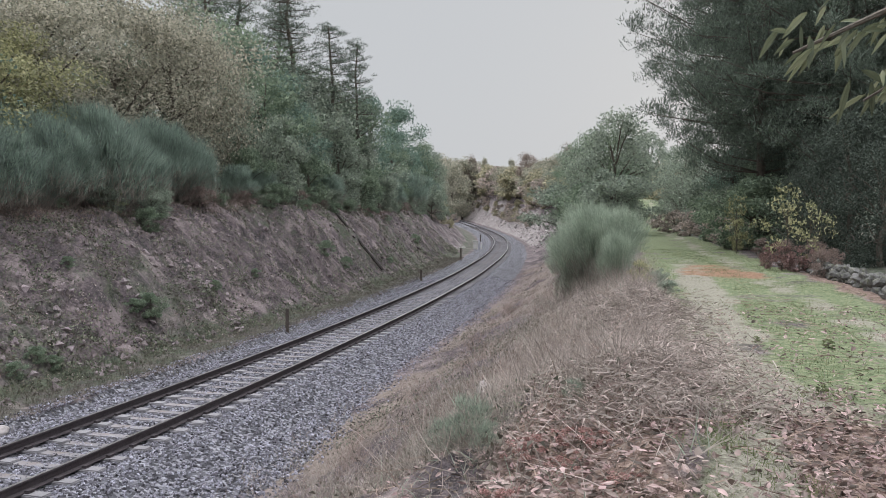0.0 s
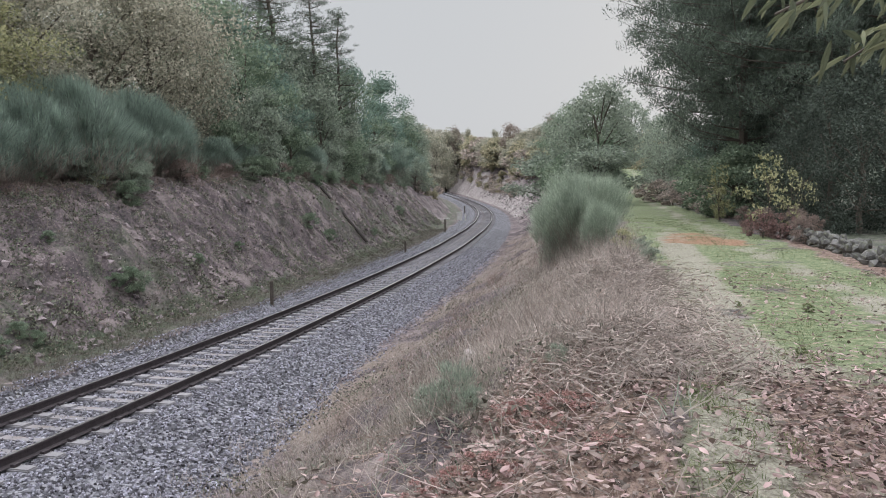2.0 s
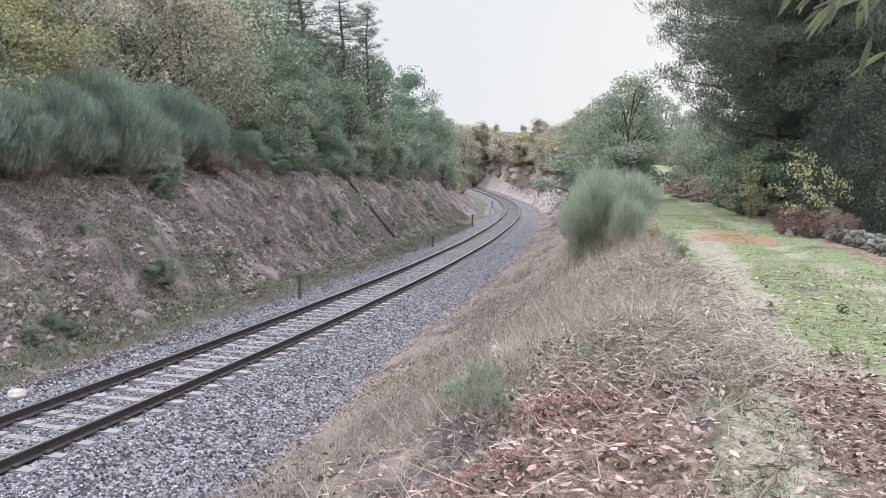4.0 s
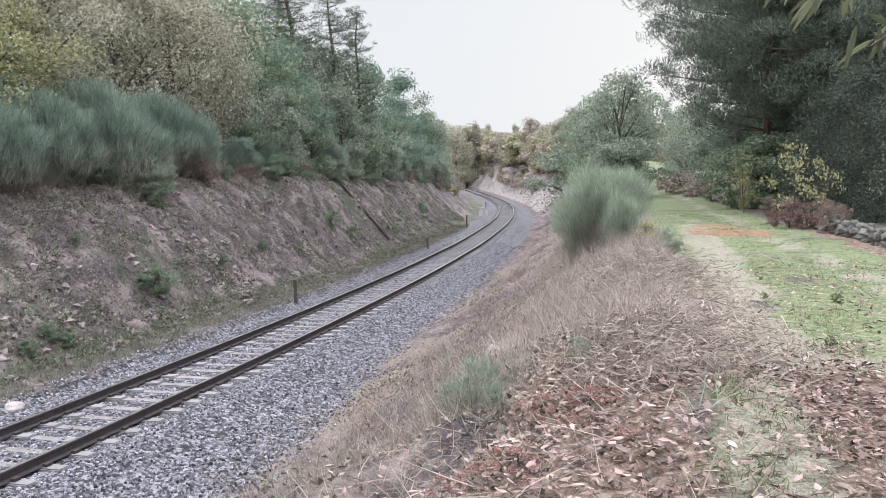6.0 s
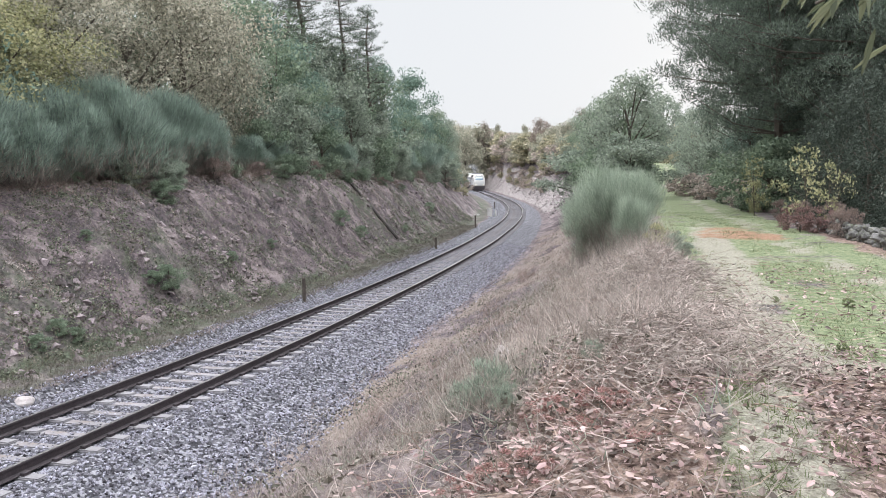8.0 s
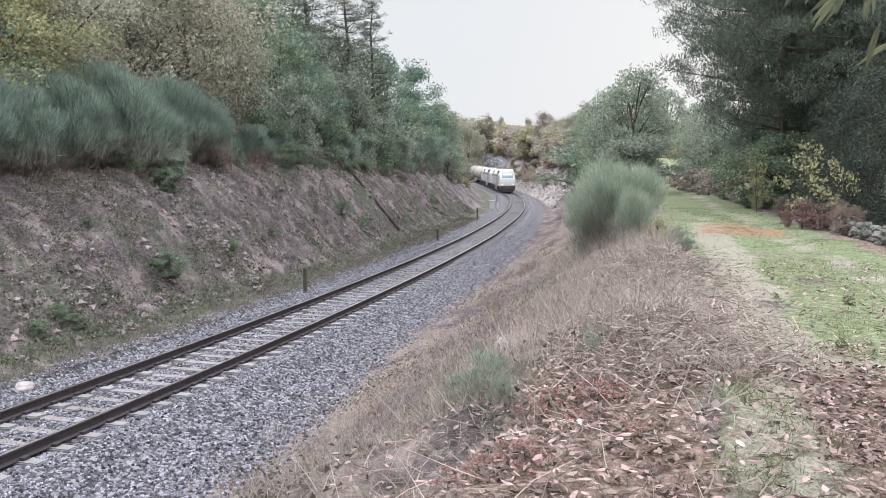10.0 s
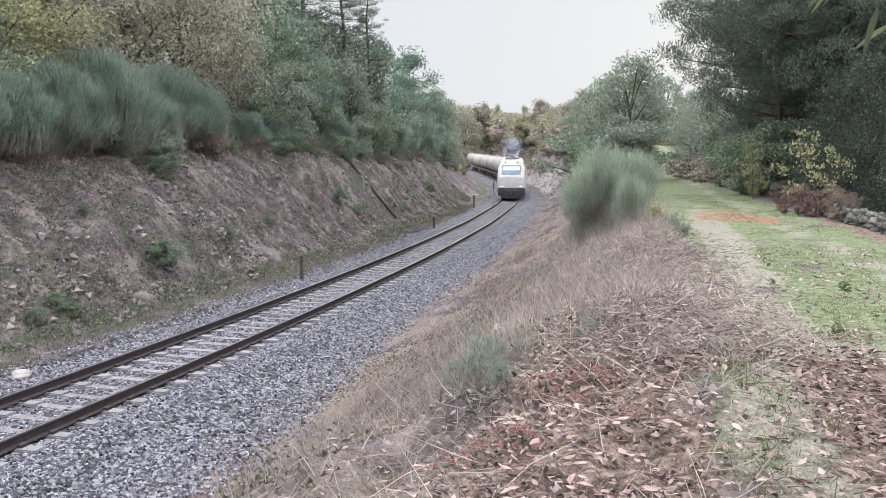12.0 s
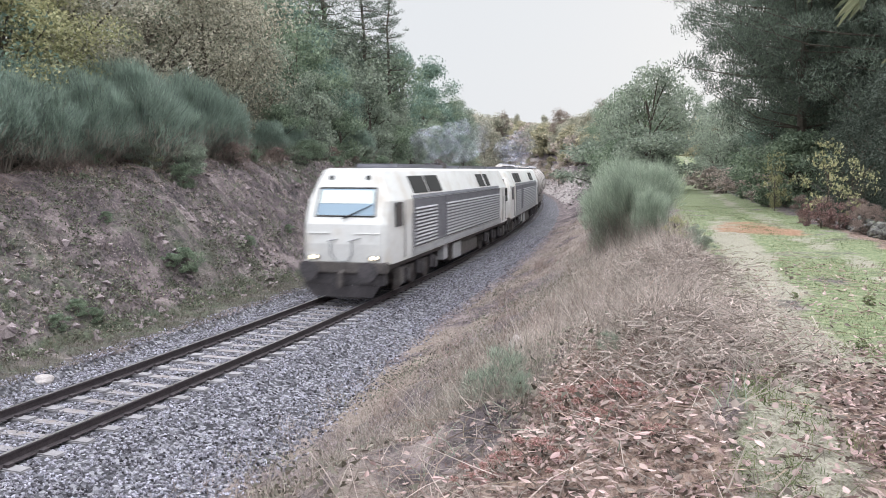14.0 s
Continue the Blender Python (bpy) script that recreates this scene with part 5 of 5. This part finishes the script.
def locomotive(label):
    t = tagged(empty("locomotive"), label, "locomotive", "locomotives")
    part("body", shell(LOCO), M["paint"], t, "dusty off-white painted body shell")
    tilt = (1, 0, 0.4)
    for end in (0, 1):
        def E(p):
            return p if end == 0 else (-LOCO - p[0], -p[1], p[2])

        def D(v):
            return v if end == 0 else (-v[0], -v[1], v[2])
        ws = part("windscreen", slab(bmesh.new(), [E(front_point(y, z, 0.004)) for y, z in ((-0.93, 2.62), (0.93, 2.62), (0.88, 3.42), (-0.88, 3.42))], 0.012, D(tilt)), M["glass"], t, "wide tinted windscreen reflecting the sky")
        bm = bmesh.new()
        for (y0, z0), (y1, z1) in (((-0.97, 2.59), (0.97, 2.59)), ((0.97, 2.59), (0.92, 3.45)), ((0.92, 3.45), (-0.92, 3.45)), ((-0.92, 3.45), (-0.97, 2.59))):
            rod(bm, E(front_point(y0, z0, 0.01)), E(front_point(y1, z1, 0.01)), 0.022, n=6)
        part("rubber_seal", bm, M["rubber"], ws)
        bm = bmesh.new()
        rod(bm, E(front_point(-0.05, 2.52, 0.05)), E(front_point(0.85, 2.95, 0.06)), 0.022, 0.014, 6)
        part("wiper", bm, M["rubber"], ws)
        for y in (-0.6, 0.6):
            bm = bmesh.new()
            rod(bm, E(front_point(y, 3.76, -0.02)), E(front_point(y, 3.76, 0.03)), 0.085, 0.075, 14)
            part("upper_lamp", bm, M["dark_glass"], t, "dark round upper lamp")
        for sd in (-1, 1):
            bm = bmesh.new()
            box(bm, -0.10, 0.03, sd * 0.98 - 0.2, sd * 0.98 + 0.2, 1.27, 1.41, 0.03)
            if end:
                bmesh.ops.transform(bm, matrix=pose(-LOCO, 0, 0, 0, 0, 180), verts=bm.verts)
            hl = part("headlight_housing", bm, M["chrome"], t, "oblong headlight cluster")
            bm = bmesh.new()
            rod(bm, E((0.02, sd * 0.98 - 0.06, 1.34)), E((0.05, sd * 0.98 - 0.06, 1.34)), 0.06, n=12)
            rod(bm, E((0.02, sd * 0.98 + 0.09, 1.34)), E((0.05, sd * 0.98 + 0.09, 1.34)), 0.05, n=12)
            part("lamp", bm, M["lamp"] if end == 0 else M["dark_glass"], hl)
        for y0, y1 in ((-1.15, -0.45), (0.35, 1.15)):
            part("handrail", rod(bmesh.new(), E(front_point(y0, 2.08, 0.02)), E(front_point(y1, 2.08, 0.02)), 0.018, n=6), M["paint"], t)
        # thin slab on the glass: the sky's reflection painted as a pale patch
        part("sun_blind", slab(bmesh.new(), [E(front_point(y, z, 0.018)) for y, z in ((-0.88, 2.98), (0.88, 2.98), (0.86, 3.38), (-0.86, 3.38))], 0.006, D(tilt)), M["sky_glare"], ws, "pale painted sky reflection on the upper windscreen")
        bm = bmesh.new()
        for a, b in (((-0.42, 1.85), (-0.42, 1.45)), ((-0.42, 1.45), (-0.2, 1.22)), ((-0.2, 1.22), (0.1, 1.22)), ((0.1, 1.22), (0.28, 1.45)), ((0.28, 1.45), (0.28, 1.85)), ((-0.5, 1.85), (-0.2, 1.9)), ((0.2, 1.85), (0.55, 1.95))):
            rod(bm, E(front_point(a[0], a[1], 0.07)), E(front_point(b[0], b[1], 0.05)), 0.021, n=6)
        part("cable_hose", bm, M["tank_grey"], t, "looped grey connecting hoses on the nose")
        box_bm = boxed(-0.35, 0.09, -1.37, 1.37, 0.86, 1.20, 0.03)
        if end:
            bmesh.ops.transform(box_bm, matrix=pose(-LOCO, 0, 0, 0, 0, 180), verts=box_bm.verts)
        part("front_beam", box_bm, M["under"], t)
        bm = boxed(-0.30, 0.02, -1.30, 1.30, 0.50, 0.858, 0.02)
        slab(bm, [(0.10, -0.95, 0.13), (0.10, 0.95, 0.13), (0.16, 1.22, 0.52), (0.16, -1.22, 0.52)], 0.03, (1, 0, 0.1))
        if end:
            bmesh.ops.transform(bm, matrix=pose(-LOCO, 0, 0, 0, 0, 180), verts=bm.verts)
        part("snow_plough", bm, M["plow"], t, "grimy dark steel plough under the beam")
        for sd in (-1, 1):
            bm = bmesh.new()
            rod(bm, E((0, sd * 0.95, 0.98)), E((0.45, sd * 0.95, 0.98)), 0.11, n=12)
            rod(bm, E((0.45, sd * 0.95, 0.98)), E((0.52, sd * 0.95, 0.98)), 0.30, n=16)
            part("buffer", bm, M["plow"], t, "grimy round buffer")
        bm = bmesh.new()
        rod(bm, E((0.0, 0, 0.95)), E((0.40, 0, 0.86)), 0.06, n=8)
        box(bm, *( (0.25, 0.4) if end == 0 else (-LOCO - 0.4, -LOCO - 0.25)), -0.08, 0.08, 0.45, 0.9, 0.02)
        part("coupling_hook", bm, M["under"], t)
        for sd in (-1, 1):
            x0, x1 = (-1.45, -0.72) if end == 0 else (-LOCO + 0.72, -LOCO + 1.45)
            part("side_window", slab(bmesh.new(), [(x0, sd * 1.446, 2.25), (x1, sd * 1.446, 2.25), (x1, sd * 1.434, 3.0), (x0, sd * 1.434, 3.0)], 0.02, (0, sd, 0)), M["dark_glass"], t, "dark cab side window")
            x0, x1 = (-2.35, -1.65) if end == 0 else (-LOCO + 1.65, -LOCO + 2.35)
            door = part("cab_door", boxed(x0, x1, sd * 1.445, sd * 1.475, 1.2, 3.02, 0.012), M["paint"], t, "white cab door")
            for xx in (x0 - 0.07, x1 + 0.07):
                part("grab_rail", rod(bmesh.new(), (xx, sd * 1.50, 1.25), (xx, sd * 1.50, 2.6), 0.018, n=6), M["chrome"], door)
    # engine-room sides: grey bays with slats
    for sd in (-1, 1):
        for x0, x1 in ((-5.8, -2.7), (-19.2, -7.1)):
            bay = part("louvre_bay", boxed(x0, x1, sd * 1.452, sd * 1.475, 1.42, 3.03, 0.008), M["panel"], t, "grey louvred engine-room bay")
            span = x1 - x0
            for k in range(11):
                nm = boxed(x0 + 0.1, x1 - 0.1, -0.02, 0.02, -0.032, 0.032, 0.0, pose(0, 0, 0, 28 * sd))
                s = part("slat", nm, M["slat"], bay)
                s.location = (0, sd * 1.49, 1.52 + k * 0.120)
        part("eave_strip", slab(bmesh.new(), [flank(-19.2, 3.04, 0.004, sd), flank(-2.7, 3.04, 0.004, sd), flank(-2.7, 3.16, 0.004, sd), flank(-19.2, 3.16, 0.004, sd)], 0.02, (0, sd * 0.92, 0.38)), M["panel"], t, "dark grey strip above the louvres")
        part("pillar_panel", boxed(-7.08, -5.82, sd * 1.450, sd * 1.468, 1.42, 3.03, 0.008), M["panel"], t)
        part("sill", boxed(-19.6, -2.5, sd * 1.40, sd * 1.478, 1.14, 1.40, 0.02), M["tank_grey"], t, "dull grey side sill")
        for x0, x1 in ((-4.9, -3.05), (-6.95, -5.1), (-15.7, -14.3), (-17.0, -16.1)):
            part("roof_grille", slab(bmesh.new(), [flank(x0, 3.22, 0.004, sd), flank(x1, 3.22, 0.004, sd), flank(x1 + 0.05, 3.80, 0.004, sd), flank(x0 + 0.05, 3.80, 0.004, sd)], 0.02, (0, sd * 0.92, 0.38)), M["rubber"], t, "black ventilation opening in the slanted flank")
    part("roof_hatch", boxed(-9.5, -3.2, -0.75, 0.75, 4.05, 4.22, 0.03), M["panel"], t, "grey roof hatch")
    part("roof_hatch", boxed(-19, -12.8, -0.7, 0.7, 4.05, 4.2, 0.03), M["panel"], t, "grey roof hatch")
    bm = bmesh.new()
    box(bm, -11.8, -10.6, -0.35, 0.35, 4.05, 4.30, 0.02)
    part("exhaust", bm, M["under"], t)
    # below the floor
    part("underframe", boxed(-LOCO + 0.4, -0.4, -1.25, 1.25, 0.92, 1.138, 0.0), M["under"], t)
    part("fuel_tank", boxed(-14.0, -8.6, -1.30, 1.30, 0.30, 0.918, 0.06), M["under"], t)
    for sd in (-1, 1):
        part("tank_panel", boxed(-10.4, -8.9, sd * 1.303, sd * 1.34, 0.34, 1.0, 0.02), M["tank_grey"], t, "pale grey equipment box")
        part("equipment_box", boxed(-7.9, -7.2, sd * 1.1, sd * 1.36, 0.5, 1.1, 0.02), M["tank_grey"], t)
    for bx in (-4.2, -18.4):
        bog = part("bogie", boxed(bx - 2.4, bx + 2.4, -1.18, 1.18, 0.48, 0.80, 0.03), M["under"], t, "grimy three-axle bogie")
        for ax in (-1.8, 0, 1.8):
            for sd in (-1, 1):
                bm = bmesh.new()
                rod(bm, (bx + ax, sd * 0.80, 0.53), (bx + ax, sd * 0.94, 0.53), 0.53, n=24)
                part("wheel", bm, M["under"], bog)
                part("axle_box", boxed(bx + ax - 0.2, bx + ax + 0.2, sd * 1.2, sd * 1.38, 0.38, 0.78, 0.03), M["plow"], bog)
                bm = bmesh.new()
                rod(bm, (bx + ax + 0.45, sd * 1.27, 0.45), (bx + ax + 0.45, sd * 1.27, 0.92), 0.09, n=10)
                part("spring", bm, M["plow"], bog)
        for sd in (-1, 1):
            part("step", boxed(bx + 2.5 if bx > -9 else bx - 2.9, bx + 2.9 if bx > -9 else bx - 2.5, sd * 1.15, sd * 1.4, 0.35, 0.9, 0.02), M["under"], t)
    return t


def tank_wagon():
    t = tagged(empty("tank_wagon"), "cream cylindrical tank wagon on a dark underframe", "tank wagon", "tank wagons")
    bm = bmesh.new()
    prof = [(0.0, 0.05), (-0.05, 0.75), (-0.22, 1.2), (-0.5, 1.42), (-0.9, 1.5)]
    prof += [(-5.5, 1.5), (-9.5, 1.5)] + [(-15.2 - x, r) for x, r in reversed(prof)]
    n = 28
    vs = [[bm.verts.new((x - 0.9, r * math.cos(6.2832 * k / n), 2.62 + r * math.sin(6.2832 * k / n))) for k in range(n)] for x, r in prof]
    for a, b in zip(vs, vs[1:]):
        for k in range(n):
            bm.faces.new((a[k], a[(k + 1) % n], b[(k + 1) % n], b[k]))
    bm.faces.new(vs[0]), bm.faces.new(vs[-1])
    part("barrel", bm, M["cream"], t, "cream tank barrel with dirty streaks", smooth=True)
    part("underframe", boxed(-16.6, -0.4, -1.2, 1.2, 0.85, 1.16, 0.03), M["under"], t)
    for x in (-3, -6.5, -10.5, -14):
        bm = bmesh.new()
        bmesh.ops.create_cone(bm, cap_ends=True, segments=n, radius1=1.52, radius2=1.52, depth=0.24, matrix=pose(x, 0, 2.62, 0, 90, 0))
        part("band", bm, M["under"], t)
    part("walkway", boxed(-15, -2, -0.35, 0.35, 4.13, 4.2, 0.01), M["panel"], t)
    for bx in (-2.9, -14.1):
        bog = part("bogie", boxed(bx - 1.5, bx + 1.5, -1.1, 1.1, 0.45, 0.8, 0.03), M["under"], t)
        for ax in (-0.9, 0.9):
            for sd in (-1, 1):
                bm = bmesh.new()
                rod(bm, (bx + ax, sd * 0.80, 0.46), (bx + ax, sd * 0.94, 0.46), 0.46, n=20)
                part("wheel", bm, M["under"], bog)
    for x, sg in ((-0.4, 1), (-16.6, -1)):
        for sd in (-1, 1):
            bm = bmesh.new()
            rod(bm, (x, sd * 0.95, 1.0), (x + sg * 0.4, sd * 0.95, 1.0), 0.2, n=12)
            part("buffer", bm, M["under"], t)
    return t


lead = locomotive("white diesel locomotive with grey louvred sides, headlights lit")
second = copy_thing(lead, Matrix.Identity(4))
second["label"] = "white diesel locomotive coupled behind the leading one"
wagons = [tank_wagon()]
for i in range(6):
    wagons.append(copy_thing(wagons[0], Matrix.Identity(4)))

# exhaust haze over the engines: thin rags that drift with the train
def haze_material():
    m = bpy.data.materials.new("exhaust_haze")
    m.use_nodes = True
    n, l = m.node_tree.nodes, m.node_tree.links
    tc, tx, mr = n.new("ShaderNodeTexCoord"), n.new("ShaderNodeTexNoise"), n.new("ShaderNodeMapRange")
    tx.inputs["Scale"].default_value, tx.inputs["Detail"].default_value = 1.1, 5
    l.new(tc.outputs["Object"], tx.inputs["Vector"])
    mr.inputs[1].default_value, mr.inputs[2].default_value, mr.inputs[4].default_value = 0.42, 0.80, 0.24
    l.new(tx.outputs["Fac"], mr.inputs[0])
    df, tr, ms = n.new("ShaderNodeBsdfDiffuse"), n.new("ShaderNodeBsdfTransparent"), n.new("ShaderNodeMixShader")
    df.inputs[0].default_value = (0.50, 0.52, 0.62, 1)
    l.new(mr.outputs[0], ms.inputs[0]), l.new(tr.outputs[0], ms.inputs[1]), l.new(df.outputs[0], ms.inputs[2])
    l.new(ms.outputs[0], n["Material Output"].inputs[0])
    return m


HAZE = haze_material()


def puff(seed, length, wide):
    bm = bmesh.new()
    for r in (1.0, 0.62):
        made = bmesh.ops.create_icosphere(bm, subdivisions=3, radius=r)["verts"]
        for v in made:
            k = 1 + 0.5 * noise.noise(v.co * 1.5 + Vector((seed, r * 3, 0))) + 0.2 * noise.noise(v.co * 3.7 + Vector((0, r * 5, 0)))
            v.co = Vector((v.co.x * k * length, v.co.y * k * wide, v.co.z * k * wide))
    ob = part("exhaust_smoke", bm, HAZE, None, smooth=True)
    return tagged(ob, "thin bluish diesel exhaust haze above the locomotives", "smoke", kind="stuff")


puffs = [(puff(1, 3.2, 0.8), 11.2, 5.1), (puff(2, 3.6, 1.1), 17.5, 5.6), (puff(3, 3.4, 1.0), 34.4, 5.2), (puff(4, 4.2, 1.35), 41.5, 5.9)]


Y_END = 24.3
# metres of track still to run at each time until the last moment
RUN = [(0, 399.0), (14.0, -0.8)]


def rig_pose(front, base, t):
    """A vehicle whose front end runs front metres behind the train's head, its bogie centres on the track."""
    s = s_of(Y_END) + float(np.interp(t, [r[0] for r in RUN], [r[1] for r in RUN])) + front
    a, b = at_s(s + base[0]), at_s(s + base[1])
    d = Vector((a[0] - b[0], a[1] - b[1], a[2] - b[2]))
    yaw = math.degrees(math.atan2(d.y, d.x))
    up = math.degrees(math.atan2(d.z, math.hypot(d.x, d.y)))
    p = Vector(a[:3]) + d.normalized() * base[0]
    return pose(p.x, p.y, p.z, 0, -up, yaw)


def motions():
    times = [i * 0.25 for i in range(57)]
    for k, loco in enumerate((lead, second)):
        walk(loco, [(t, rig_pose(k * PITCH, (4.2, 18.4), t)) for t in times])
    for k, w in enumerate(wagons):
        walk(w, [(t, rig_pose(2 * PITCH + 0.3 + k * 17.2, (2.9, 14.1), t)) for t in times])
    for ob, back, up in puffs:
        walk(ob, [(t, rig_pose(back, (0.0, 1.0), t) @ pose(0, 0, up)) for t in times])


motions()
